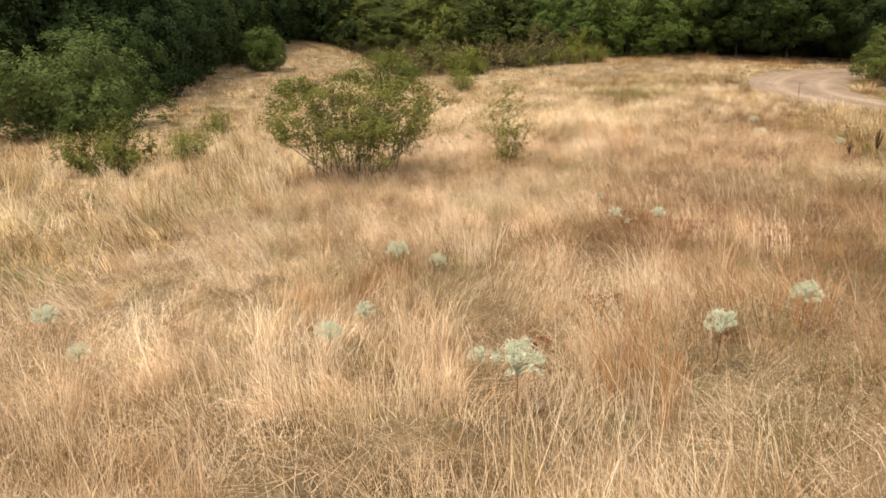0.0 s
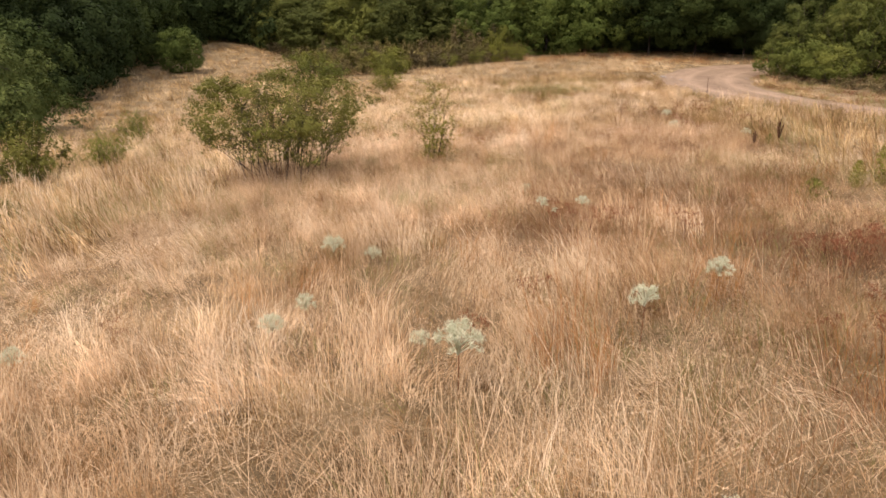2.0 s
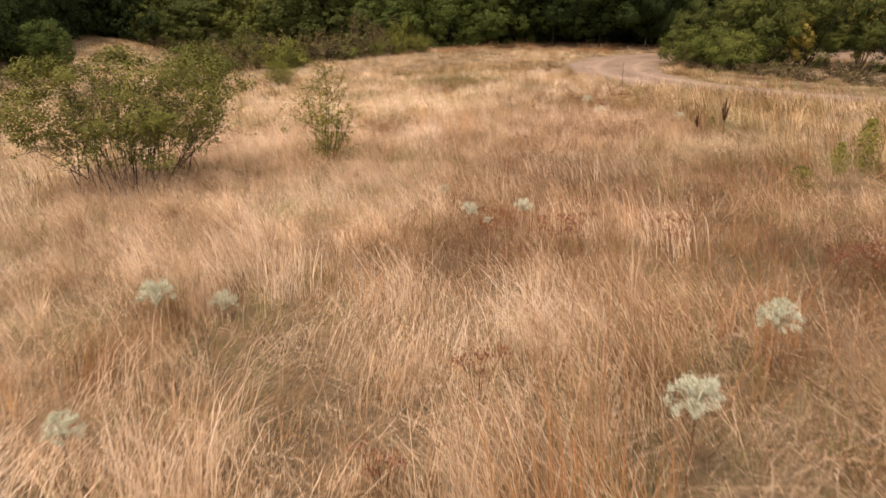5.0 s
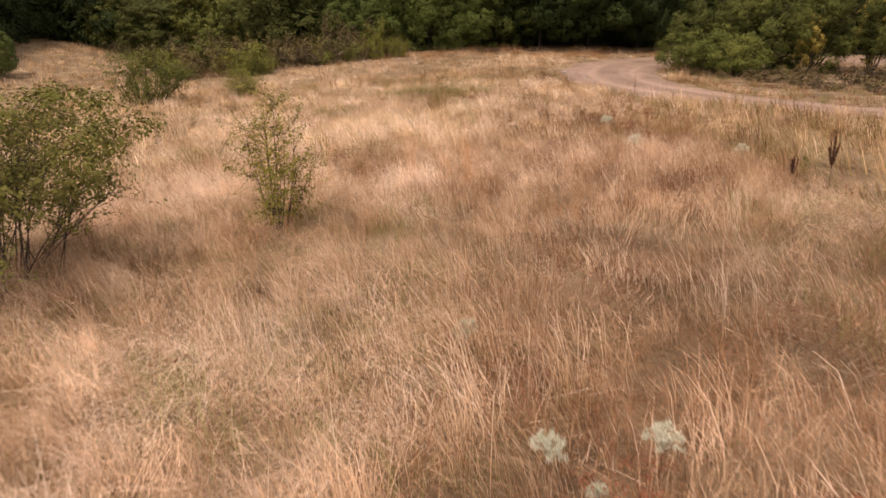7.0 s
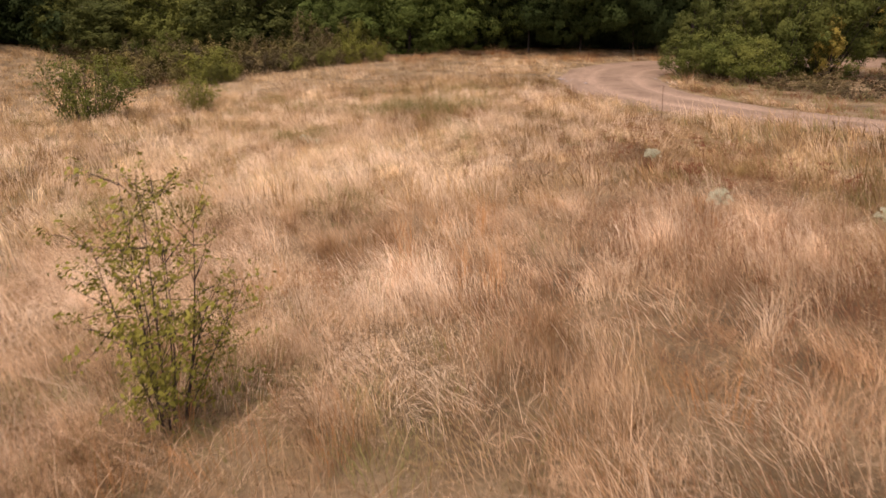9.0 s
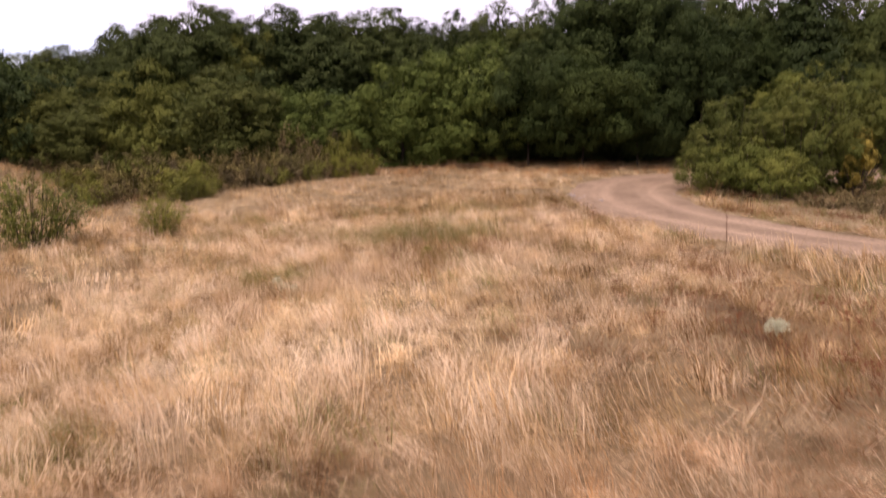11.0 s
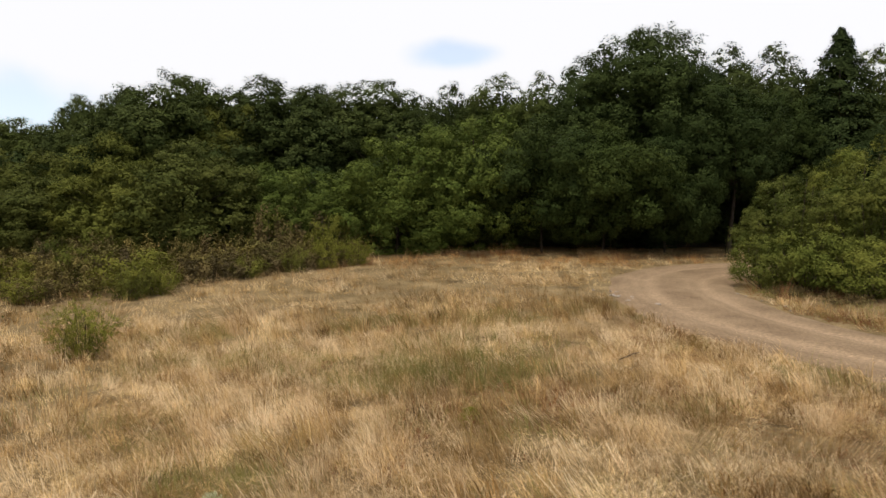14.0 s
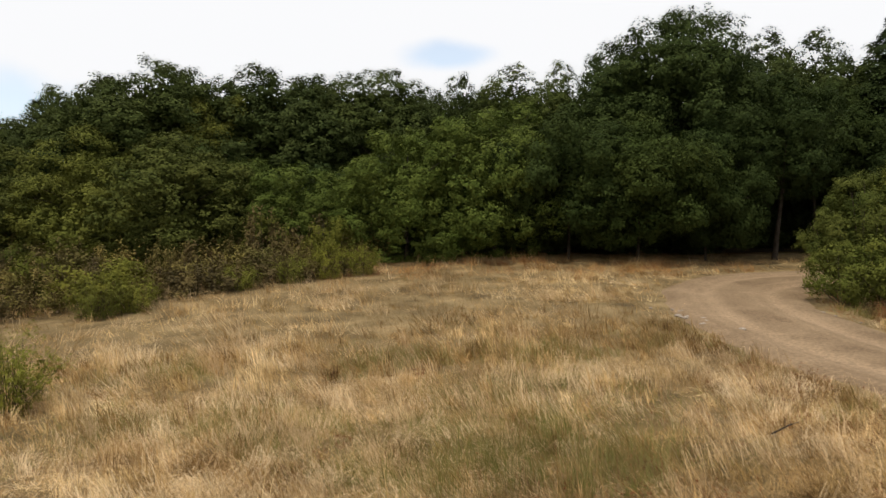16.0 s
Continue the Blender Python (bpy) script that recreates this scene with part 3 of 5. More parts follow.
def make_bush(label, height, wide, stems, twigs, leaves, leaf, mat, bare=0.3, separate=True, foot=0.10, kind="meadow_bush", thick=0.009, spread=0.5, dome=0, low=0.55):
    """Arching stems that fork into thin leafy twigs, bare near the foot."""
    top = tagged(new(kind), label, "shrub")
    all_lines, spots = [], []
    for k in range(stems):
        a = k * 2.39996 + rng.uniform(-0.5, 0.5)
        out = rng.uniform(0.02, 1.0) ** spread
        away = Vector((math.cos(a), math.sin(a), 0))
        start = away * wide * foot * rng.uniform(0.2, 1.2) + Vector((0, 0, -0.05))
        tip = away * wide * 0.46 * out * rng.uniform(0.75, 1.12) + Vector((0, 0, height * (1 - low * out**2.2) * rng.uniform(0.74, 0.99)))
        bow = start.lerp(tip, 0.45) + Vector((0, 0, height * 0.06 * out)) + Vector(rng.normal(0, 0.03, 3)) * height
        r = thick * height**0.5 * rng.uniform(0.7, 1.2)
        def at(q):
            return start * (1 - q) ** 2 + bow * 2 * q * (1 - q) + tip * q * q
        lines = [[(at(q), r * (1.1 - 0.85 * q)) for q in (0, 0.25, 0.5, 0.75, 1.0)]]
        for _ in range(twigs):
            q = bare + (1 - bare) * rng.uniform(0, 1) ** 0.8
            p = at(q)
            d = away * rng.uniform(-0.1, 0.7) + Vector((0, 0, rng.uniform(-0.15, 0.8))) + Vector(rng.normal(0, 0.45, 3))
            d = d.normalized() * height * rng.uniform(0.07, 0.24)
            twig = [(p, r * 0.4), (p + d * 0.5 + Vector(rng.normal(0, 0.012, 3)) * height, r * 0.3), (p + d, r * 0.12)]
            lines.append(twig)
            for u in rng.uniform(0.15, 1.1, leaves):
                spots.append(p + d * u)
        if separate:
            part("stem", tubes_mesh("stem", lines, 4), M_TWIG, top)
        else:
            all_lines += lines[:1]
    if all_lines:
        part("branchwork", tubes_mesh("branchwork", all_lines, 4), M_TWIG, top)["kind"] = "stuff"
    spots = np.array(spots) + ball(len(spots)) * leaf * 1.3
    spots = spots[spots[:, 2] > (0.7 * bare * height if separate else 0.03)]
    facing = spots / [wide, wide, height] + [0, 0, 0.35]
    if dome:
        part("top_foliage", crown_mesh("top_foliage", height * 1.03, wide * 1.02, height * 0.36, dome, leaf, 46, 0.0, 0.9, 0.0, 0.6, 0.6), mat, top)
    part("foliage", leaves_mesh("foliage", spots, leaf * rng.uniform(0.6, 1.35, len(spots)), facing, 0.5, 0.5), mat, top)
    return top


def plant(source, spots, group):
    """The first spot takes the source, the others copies: x, y, turn, height factor, width factor."""
    for k, (x, y, turn, tall, wide) in enumerate(spots):
        m = on_land(x, y, turn, tall, 0.05, wide)
        ob = source if k == 0 else copy_thing(source, m)
        ob.matrix_basis = m
        ob["group"] = group


WOOD = "wood behind the meadow"
oak = make_tree("oak_tree", "broad dark green oak with a domed crown", 12.8, 10.6, 2.0, 84000, 0.122, M_LEAF_DARK, lobes=50, radius=0.28, inner=0.2, high=0.6, deep=0.95)
plant(oak, [(14.6, 52.9, 0, 0.93, 1.0), (17.7, 54.2, 130, 0.86, 0.62)], WOOD)
tall_a = make_tree("deciduous_tree", "tall dark green broadleaf tree in the wood", 12.0, 8.0, 1.0, 56000, 0.120, M_LEAF_WOOD, lobes=38, inner=0.3, high=0.3, deep=0.95)
plant(tall_a, [(-12.9, 58.0, 20, 0.91, 1.22), (-6.0, 60.0, 140, 0.91, 1.22), (-1.0, 61.0, 250, 0.885, 1.25), (-18.7, 62.0, 75, 0.825, 0.98), (-22.6, 62.4, 200, 0.675, 1.05), (-16.4, 59.2, 310, 0.83, 0.8), (-10.9, 59.4, 95, 0.87, 0.75), (-3.4, 62.0, 180, 0.88, 1.1), (13.0, 62.0, 5, 0.85, 1.0), (3.8, 64.5, 35, 0.84, 0.85), (8.2, 64.5, 160, 0.88, 0.95), (-27.0, 66.0, 270, 0.64, 1.1)], WOOD)
low_a = make_tree("deciduous_tree", "dark green tree leafed to the ground below the bank", 12.0, 9.0, 0.0, 40000, 0.16, M_LEAF_BLUE, lobes=40, inner=0.12)
plant(low_a, [(-28.0, 27.0, 60, 0.95, 0.9), (-29.5, 33.0, 170, 1.0, 0.95), (-30.3, 39.5, 30, 1.0, 0.95), (-30.8, 46.0, 100, 0.95, 0.95), (-31, 61, 220, 0.72, 1.0), (-31.5, 53.0, 15, 0.85, 0.95), (-23.5, 63, 240, 0.60, 1.0), (-28.5, 19, 75, 0.9, 1.1), (-36, 30, 200, 1.15, 1.2), (-37, 43, 310, 1.1, 1.2)], "trees below the bank")
tall_b = make_tree("deciduous_tree", "loose-crowned mid green tree with gaps of sky", 11.6, 6.6, 1.2, 32000, 0.120, M_LEAF_WOOD, lobes=30, inner=0.22, high=0.4, loose=0.2, deep=0.9)
plant(tall_b, [(2.4, 63.0, 10, 0.85, 0.95), (4.9, 63.0, 100, 0.91, 1.0), (8.3, 62.0, 190, 0.95, 1.1), (10.6, 60.0, 280, 0.93, 1.0), (20.4, 54.0, 45, 0.99, 1.05), (23.3, 54.0, 130, 1.0, 1.1), (26.2, 53.0, 220, 0.93, 1.1), (28.3, 52.0, 80, 0.96, 1.0), (31.8, 52.0, 20, 1.0, 1.1), (35.5, 50.5, 300, 1.0, 1.2)], WOOD)
plant(copy_thing(tall_b, Matrix()), [(-24 + 5.2 * k, 68 + 1.5 * math.cos(k * 3), k * 71, (0.62 if k < 2 else 0.87) + 0.03 * math.sin(k * 2), 1.3) for k in range(12)], WOOD)
tall_c = make_tree("deciduous_tree", "slender yellow-green tree among darker ones", 11.4, 4.8, 1.4, 26000, 0.110, M_LEAF_YELLOW, lobes=24, high=0.5, loose=0.2)
plant(tall_c, [(-9.6, 57.4, 0, 0.85, 0.95), (-33.5, 41.5, 120, 0.85, 1.1)], WOOD)
fir = make_tree("conifer_tree", "dark pointed tree rising above the wood", 13.6, 8.6, 0.6, 26000, 0.165, M_LEAF_DARK, cone=0.92, lobes=60, bumpy=0.8)
plant(fir, [(25.0, 50.4, 0, 0.885, 1.2)], WOOD)

EDGE = "trees at the edge of the wood"
edge_a = make_tree("small_tree", "dense blue-green tree with low spreading branches", 6.2, 7.2, 0.45, 52000, 0.090, M_LEAF_BLUE, lobes=38, radius=0.07, inner=0.16, deep=0.9)
plant(edge_a, [(7.6, 48.0, 0, 1.06, 1.0), (10.6, 47.6, 140, 1.02, 1.05), (14.0, 48.1, 250, 1.02, 0.82), (25.0, 47.8, 200, 1.0, 0.95), (29.5, 46.8, 100, 1.0, 1.0)], EDGE)
edge_d = make_tree("small_tree", "dark tree with bare crooked lower limbs", 8.3, 6.4, 2.7, 46000, 0.090, M_LEAF_BLUE, lobes=36, radius=0.13, inner=0.16, deep=0.9)
plant(edge_d, [(17.6, 48.6, 60, 1.0, 1.0), (21.4, 51.0, 200, 1.0, 0.9)], EDGE)
edge_b = make_tree("small_tree", "bushy mid green tree at the meadow edge", 6.4, 6.0, -0.6, 46000, 0.088, M_LEAF_MID, lobes=32, radius=0.09)
plant(edge_b, [(0.5, 49.2, 0, 0.92, 1.05), (4.6, 49.6, 120, 1.10, 1.2), (-4.5, 51.0, 240, 0.74, 0.95), (2.4, 51.4, 60, 1.02, 1.0), (-7.4, 52.4, 180, 0.80, 0.9), (-22.9, 40.0, 220, 0.46, 0.50)], EDGE)
edge_c = make_tree("small_tree", "yellowish green tree at the meadow edge", 5.6, 5.4, -0.6, 40000, 0.088, M_LEAF_YELLOW, lobes=30, radius=0.09)
plant(edge_c, [(-9.6, 50.0, 0, 1.03, 1.38), (-13.8, 50.0, 200, 0.86, 1.05), (-17.1, 50.4, 300, 0.72, 1.1), (-21.0, 54.6, 20, 0.95, 1.1), (-18.2, 54.0, 120, 0.95, 1.2), (-14.6, 54.0, 90, 1.15, 1.2)], EDGE)

under = make_tree("small_tree", "dark undergrowth tree in the shade of the wood", 5.2, 7.2, -0.5, 9000, 0.19, M_LEAF_BLUE, lobes=30, radius=0.1, inner=0.25, high=-0.4)
plant(under, [(-26 + 4.6 * k + 0.6 * math.sin(k * 5), 56.2 + 1.2 * math.cos(k * 3), k * 77, 1 + 0.12 * math.sin(k), 1.05) for k in range(14)] + [(-25.5, 60.5, 30, 1.25, 1.0), (-29.5, 60.0, 130, 1.25, 1.0), (-31, 68, 70, 1.2, 1.2), (-35, 72, 160, 1.3, 1.3), (-28.2, 63.5, 10, 1.0, 1.0), (-39, 77, 200, 1.4, 1.4), (-34, 62, 250, 1.2, 1.2), (-38, 58, 20, 1.4, 1.3), (-36, 66, 90, 1.3, 1.3), (-41, 66, 190, 1.3, 1.3)], "undergrowth in the wood")
# unseen back row of trees, added to cast shade on the wood's floor
plant(copy_thing(under, Matrix()), [(-27 + 6.4 * k, 74.5 + 2.5 * math.cos(k * 2), k * 111, 1.7, 1.25) for k in range(12)], "undergrowth in the wood")
plant(copy_thing(under, Matrix()), [(2.0 + 3.1 * k, 57.5 + 1.5 * math.sin(k * 3), k * 97, 0.9, 0.8) for k in range(9)] + [(3.5 + 3.6 * k, 61.5 + math.cos(k * 5), k * 41, 1.0, 0.9) for k in range(8)], "undergrowth in the wood")
plant(copy_thing(under, Matrix()), [(3.5 + 3.4 * k, 54.2 + 0.6 * math.sin(k * 4), k * 53, 0.5, 0.75) for k in range(8)], "undergrowth in the wood")
plant(copy_thing(under, Matrix()), [(6.5, 51.2, 10, 0.62, 0.8), (10.6, 51.0, 120, 0.6, 0.85), (15.0, 52.0, 230, 0.6, 0.8), (29.5, 50, 150, 0.8, 0.9), (2.0, 53.0, 200, 0.7, 0.8)], "undergrowth in the wood")
plant(copy_thing(under, Matrix()), [(-22.9, 24.4, 10, 0.80, 0.72), (-23.6, 28.2, 100, 0.85, 0.70), (-24.8, 32.4, 220, 0.9, 0.70), (-25.9, 36.6, 300, 0.9, 0.70), (-26.6, 40.8, 50, 0.9, 0.70), (-27.3, 45.2, 140, 0.9, 0.72), (-27.9, 49.8, 190, 0.85, 0.75), (-28.4, 54.4, 20, 0.75, 0.75), (-29, 15, 80, 1.4, 1.0), (-33, 24, 270, 1.5, 1.1), (-36, 29, 20, 2.0, 1.3), (-37, 37, 140, 2.0, 1.3), (-35, 20, 230, 1.8, 1.3), (-38, 48, 310, 2.0, 1.3)], "undergrowth below the bank")

ROADSIDE = "shrubs beside the track"
road_shrub = make_shrub("roadside_shrub", "tall green broadleaf shrub beside the dirt track", 5.5, 5.2, 46000, 0.064, M_LEAF_ROAD, 22, 44, -0.1, 0.5)
plant(road_shrub, [(15.0, 38.8, 0, 0.78, 0.86), (17.1, 36.6, 100, 0.90, 0.95), (19.4, 37.0, 200, 1.0, 1.0), (22.5, 33.5, 300, 0.95, 1.0), (25.8, 33.0, 60, 0.8, 1.0), (18.4, 40.0, 40, 1.0, 1.0)], ROADSIDE)
low_shrub = make_shrub("roadside_shrub", "low yellow-green shrub beside the dirt track", 2.3, 3.2, 9000, 0.075, M_LEAF_ROAD, 16, 26, 0.0, 0.4)
plant(low_shrub, [(12.9, 37.2, 0, 0.8, 0.8), (14.8, 34.8, 90, 0.8, 1.0), (14.1, 36.4, 140, 1.0, 1.0)], ROADSIDE)
gold = make_shrub("roadside_shrub", "shrub with golden autumn leaves behind green shrubs", 3.4, 1.7, 2600, 0.10, M_LEAF_GOLD, 12, 18, 0.1, 0.4)
plant(gold, [(18.2, 34.9, 0, 0.85, 0.8), (21.6, 35.4, 90, 1.1, 1.2)], ROADSIDE)
brown_shrub = make_bush("low withered brown scrub on the bank by the track", 1.0, 2.2, 18, 9, 12, 0.075, M_LEAF_BROWN, 0.0, False, 0.25, "roadside_shrub", 0.008, 0.6)
plant(brown_shrub, [(13.2, 33.4, 0, 0.55, 0.8), (14.6, 31.6, 80, 0.9, 1.0), (15.8, 30.4, 160, 0.8, 1.1), (16.4, 32.0, 220, 1.1, 1.1), (17.8, 29.0, 20, 0.9, 1.2), (18.6, 31.0, 300, 1.1, 1.2), (15.4, 28.4, 120, 0.6, 1.0), (19.8, 27.2, 200, 1.0, 1.3), (17.0, 26.4, 270, 0.6, 1.1), (21.0, 29.4, 40, 1.1, 1.3), (22.6, 30.4, 100, 1.5, 1.5), (24.2, 31.8, 210, 1.6, 1.6), (23.4, 28.4, 330, 1.3, 1.4), (12.6, 35.4, 330, 0.5, 0.7)], ROADSIDE)

bank_tree = make_tree("bank_tree", "low spreading green tree below the bank", 3.4, 6.8, -0.9, 38000, 0.085, M_LEAF_WOOD, lobes=30, radius=0.1)
plant(bank_tree, [(-18.4, 17.2, 0, 1.0, 0.95), (-21.9, 21.6, 90, 0.75, 0.65)], "trees below the bank")

SCRUB = "scrub along the foot of the wood"
scrub_a = make_bush("grey-olive thorny scrub with browning leaves", 1.5, 3.0, 18, 11, 10, 0.105, M_LEAF_OLIVE, 0.0, False, 0.22, "scrub_shrub", 0.008, 0.7)
scrub_b = make_shrub("scrub_shrub", "green upright scrub bush at the wood's foot", 2.1, 2.6, 2200, 0.10, M_LEAF_GREEN, 14, 22, 0.0, 0.5)
scrub_c = make_bush("reddish-brown withering scrub at the wood's foot", 1.4, 2.9, 18, 10, 10, 0.10, M_LEAF_BROWN, 0.0, False, 0.22, "scrub_shrub", 0.008, 0.7)
spots_a, spots_b, spots_c = [], [], []
SCRUB_FOOT = [(-23.5, 56.0), (-20.5, 51.5), (-17.0, 46.8), (-14.5, 42.0), (-12.3, 40.3), (-10.2, 40.7), (-8.7, 42.0), (-7.0, 43.5), (-4.8, 44.8), (-2.4, 45.7), (-0.9, 46.4)]
for k in range(62):
    foot_x = -23.0 + 21.8 * ((k * 0.618034) % 1.0)
    back = 5.6 * (k % 4 + rng.uniform(-0.2, 0.6)) / 4
    y = float(np.interp(foot_x, [p[0] for p in SCRUB_FOOT], [p[1] for p in SCRUB_FOOT])) + max(0.0, back)
    (spots_b if k % 9 == 2 else spots_c if k % 2 == 0 else spots_a).append((foot_x, y, k * 67, rng.uniform(0.55, 1.0) + 0.12 * back, rng.uniform(0.8, 1.25)))
plant(scrub_a, spots_a, SCRUB)
plant(scrub_b, spots_b, SCRUB)
spots_c += [(-5.4, 47.3, 50, 2.1, 1.1), (-3.6, 49.0, 170, 1.9, 1.1)]
plant(scrub_c, spots_c, SCRUB)
broom = make_bush("soft yellow-green broom-like scrub at the wood's foot", 1.6, 1.9, 38, 16, 22, 0.038, M_LEAF_WILLOW, 0.0, False, 0.2, "scrub_shrub", 0.006, 0.55)
plant(broom, [(-9.4, 40.0, 0, 1.0, 1.1), (-8.6, 40.7, 130, 0.9, 1.0), (-1.5, 45.7, 60, 0.95, 0.9), (-2.7, 45.3, 200, 1.05, 0.9), (-4.1, 44.9, 310, 0.85, 0.95), (-5.9, 44.0, 20, 0.7, 1.0), (-13.2, 40.4, 90, 0.8, 1.1)], SCRUB)

# ---- bushes in the meadow ----
BUSHES = "bushes in the meadow"
bush = make_bush("wide green bush with many bare grey stems in dry grass", 1.95, 3.2, 54, 18, 20, 0.036, M_LEAF_BUSH, 0.42, True, 0.18, thick=0.0052, spread=0.58, dome=20000, low=0.60)
plant(bush, [(-3.95, 6.9, 0, 0.92, 1.0)], BUSHES)
rose = make_bush("thin upright wild rose with sparse green leaves", 1.75, 1.0, 11, 20, 20, 0.034, M_LEAF_BUSH, 0.12, True, 0.09, thick=0.005)
plant(rose, [(-1.62, 8.25, 0, 1.04, 0.95)], BUSHES)
small_bush = make_bush("small loose yellow-green bush in dry grass", 1.35, 1.7, 34, 14, 30, 0.030, M_LEAF_WILLOW, 0.08, False, 0.10, thick=0.005, spread=0.6)
plant(small_bush, [(-7.2, 30.0, 0, 1.15, 1.2), (-9.4, 10.3, 90, 0.75, 0.9), (-11.7, 15.4, 180, 0.85, 0.8)], BUSHES)
dark_bush = make_bush("low spreading dark green bush in pale grass", 1.15, 2.3, 34, 14, 20, 0.055, M_LEAF_BUSH, 0.0, False, 0.2, thick=0.007, spread=0.6)
plant(dark_bush, [(-10.5, 9.0, 0, 1.15, 1.15), (-7.3, 4.6, 80, 0.36, 0.2)], BUSHES)
willow = make_bush("yellowish willow bush with grey stems on the slope", 2.7, 4.2, 36, 14, 18, 0.08, M_LEAF_ROAD, 0.05, False, 0.14)
plant(willow, [(-10.8, 29.8, 0, 1, 1)], BUSHES)


# ---- herbs in the grass ----
def on_grass(x, y, turn=0.0, size=1.0):
    return on_land(x, y, turn, size)


def make_eryngo(seed_turn):
    """A branching spiny dome of pale bracts on one stem."""
    top = tagged(new("eryngo_plant"), "pale grey-green spiny eryngo in dry grass", "wild plant")
    part("stem", tubes_mesh("stem", [[((0, 0.01, -0.32), 0.0036), ((0.005, 0, 0.05), 0.003), ((0, 0.004, 0.15), 0.0026)]], 4), M_RED, top, "thin red-brown stem")
    lines, heads = [], []
    for k in range(30):
        a, up = k * 2.4 + seed_turn, rng.uniform(-0.35, 1.3)
        d = Vector((math.cos(a) * math.cos(up), math.sin(a) * math.cos(up), math.sin(up)))
        tip = Vector((0, 0, 0.17)) + Vector((d.x * 0.122, d.y * 0.122, d.z * 0.092)) * rng.uniform(0.72, 1.12)
        lines.append([((0, 0, 0.09 + 0.06 * rng.uniform()), 0.003), (tip * 0.6 + Vector((0, 0, 0.07)), 0.0025), (tip, 0.0018)])
        heads.append(tip)
    part("branchwork", tubes_mesh("branchwork", lines, 4), M_ERYNGO, top)["kind"] = "stuff"
    n = 54
    base = np.repeat(np.array(heads), n, axis=0) + rng.normal(0, 0.010, (len(heads) * n, 3))
    d = rng.normal(0, 1, base.shape)
    d[:, 2] += 0.3
    d /= np.linalg.norm(d, axis=1)[:, None]
    side_way = np.cross(d, rng.normal(0, 1, base.shape))
    side_way /= np.linalg.norm(side_way, axis=1)[:, None]
    length = rng.uniform(0.014, 0.034, len(base))[:, None]
    v = np.stack([base - side_way * 0.0019, base + side_way * 0.0019, base + d * length], 1).reshape(-1, 3)
    part("spiny_head", faces_mesh("spiny_head", v, np.full(len(base), 3), np.arange(3 * len(base))), M_ERYNGO, top)
    return top


eryngo_a, eryngo_b = make_eryngo(0.0), make_eryngo(1.1)
ERYNGO_SPOTS = [(-0.09, -0.93, 1.05), (0.98, -0.22, 0.95), (-1.5, 1.5, 1.0), (1.6, 0.55, 0.9), (-0.36, -0.55, 0.6), (-1.28, 0.05, 0.75), (-1.36, -0.38, 0.8), (0.98, -2.72, 0.88), (1.0, -2.36, 0.95), (0.76, -2.44, 0.6), (1.56, -2.4, 0.9), (-2.87, -0.83, 0.7), (-3.6, -0.3, 0.9), (0.36, 3.37, 0.75), (0.8, 3.37, 0.75), (0.5, 3.15, 0.4), (3.65, 15.3, 1.25), (3.28, 12.1, 1.3), (-2.4, 20.6, 0.9), (-2.2, 19.9, 1.0), (-2.0, 19.7, 0.9), (4.6, 11.2, 1.0), (-1.2, 1.75, 0.8), (0.15, 4.9, 0.8)]
for k, (x, y, s) in enumerate(ERYNGO_SPOTS):
    rise = {0: 0.18, 1: 0.23, 3: 0.19, 7: 0.14, 8: 0.12, 9: 0.09}.get(k, 0.13 if k < 16 else 0.0)
    m = pose(0, 0, rise) @ on_grass(x, y, k * 50, s * (1.0 if k in (0, 7, 8, 10) else 0.82))
    source = eryngo_a if k % 2 else eryngo_b
    ob = source if k < 2 else copy_thing(source, m)
    ob.matrix_basis = m
    ob["group"] = "eryngo plants in the meadow"


def make_dock(height, fork):
    """A dead dock: a brown stalk with dense seed clusters on upright side shoots."""
    top = tagged(new("dock_plant"), "dead dark brown dock stalk with seed clusters", "wild plant")
    lines, seeds, reach = [[((0, 0, -0.05), 0.006), ((0.01, 0, height * 0.5), 0.005), ((0.0, 0.01, height), 0.003)]], [], height * 0.45
    shoots = [(0.0, 0.0, height * 0.55, height)] + [(k * 2.1, 0.10 + 0.05 * k / fork, height * 0.45, height * rng.uniform(0.75, 0.95)) for k in range(fork)]
    for a, out, z0, z1 in shoots:
        foot, tip = Vector((0, 0, z0)), Vector((math.cos(a) * out * height, math.sin(a) * out * height, z1))
        if out:
            lines.append([(foot, 0.003), ((foot + tip) / 2 + Vector((math.cos(a), math.sin(a), 0)) * 0.02, 0.003), (tip, 0.002)])
        for q in np.linspace(0.15, 1, 26):
            seeds.append(foot.lerp(tip, q))
    part("stalk", tubes_mesh("stalk", lines, 5), M_DOCK, top)
    n = 16
    centre = np.repeat(np.array(seeds), n, axis=0) + rng.normal(0, 0.012, (len(seeds) * n, 3))
    part("seed_head", leaves_mesh("seed_head", centre, rng.uniform(0.010, 0.022, len(centre)), rng.normal(0, 1, centre.shape), 0.8), M_DOCK, top)
    return top


dock = make_dock(0.95, 5)
DOCKS = [(4.46, 8.67, 0.7, 0.66), (4.1, 8.8, 0.9, 0.42), (8.7, 10.3, 0.8, 0.66), (8.35, 10.2, 0.9, 0.45)]
for k, (x, y, w, s) in enumerate(DOCKS):
    m = on_land(x, y, k * 80, s, 0.0, s * w)
    ob = dock if k == 0 else copy_thing(dock, m)
    ob.matrix_basis = m
    ob["group"] = "dead docks in the meadow"


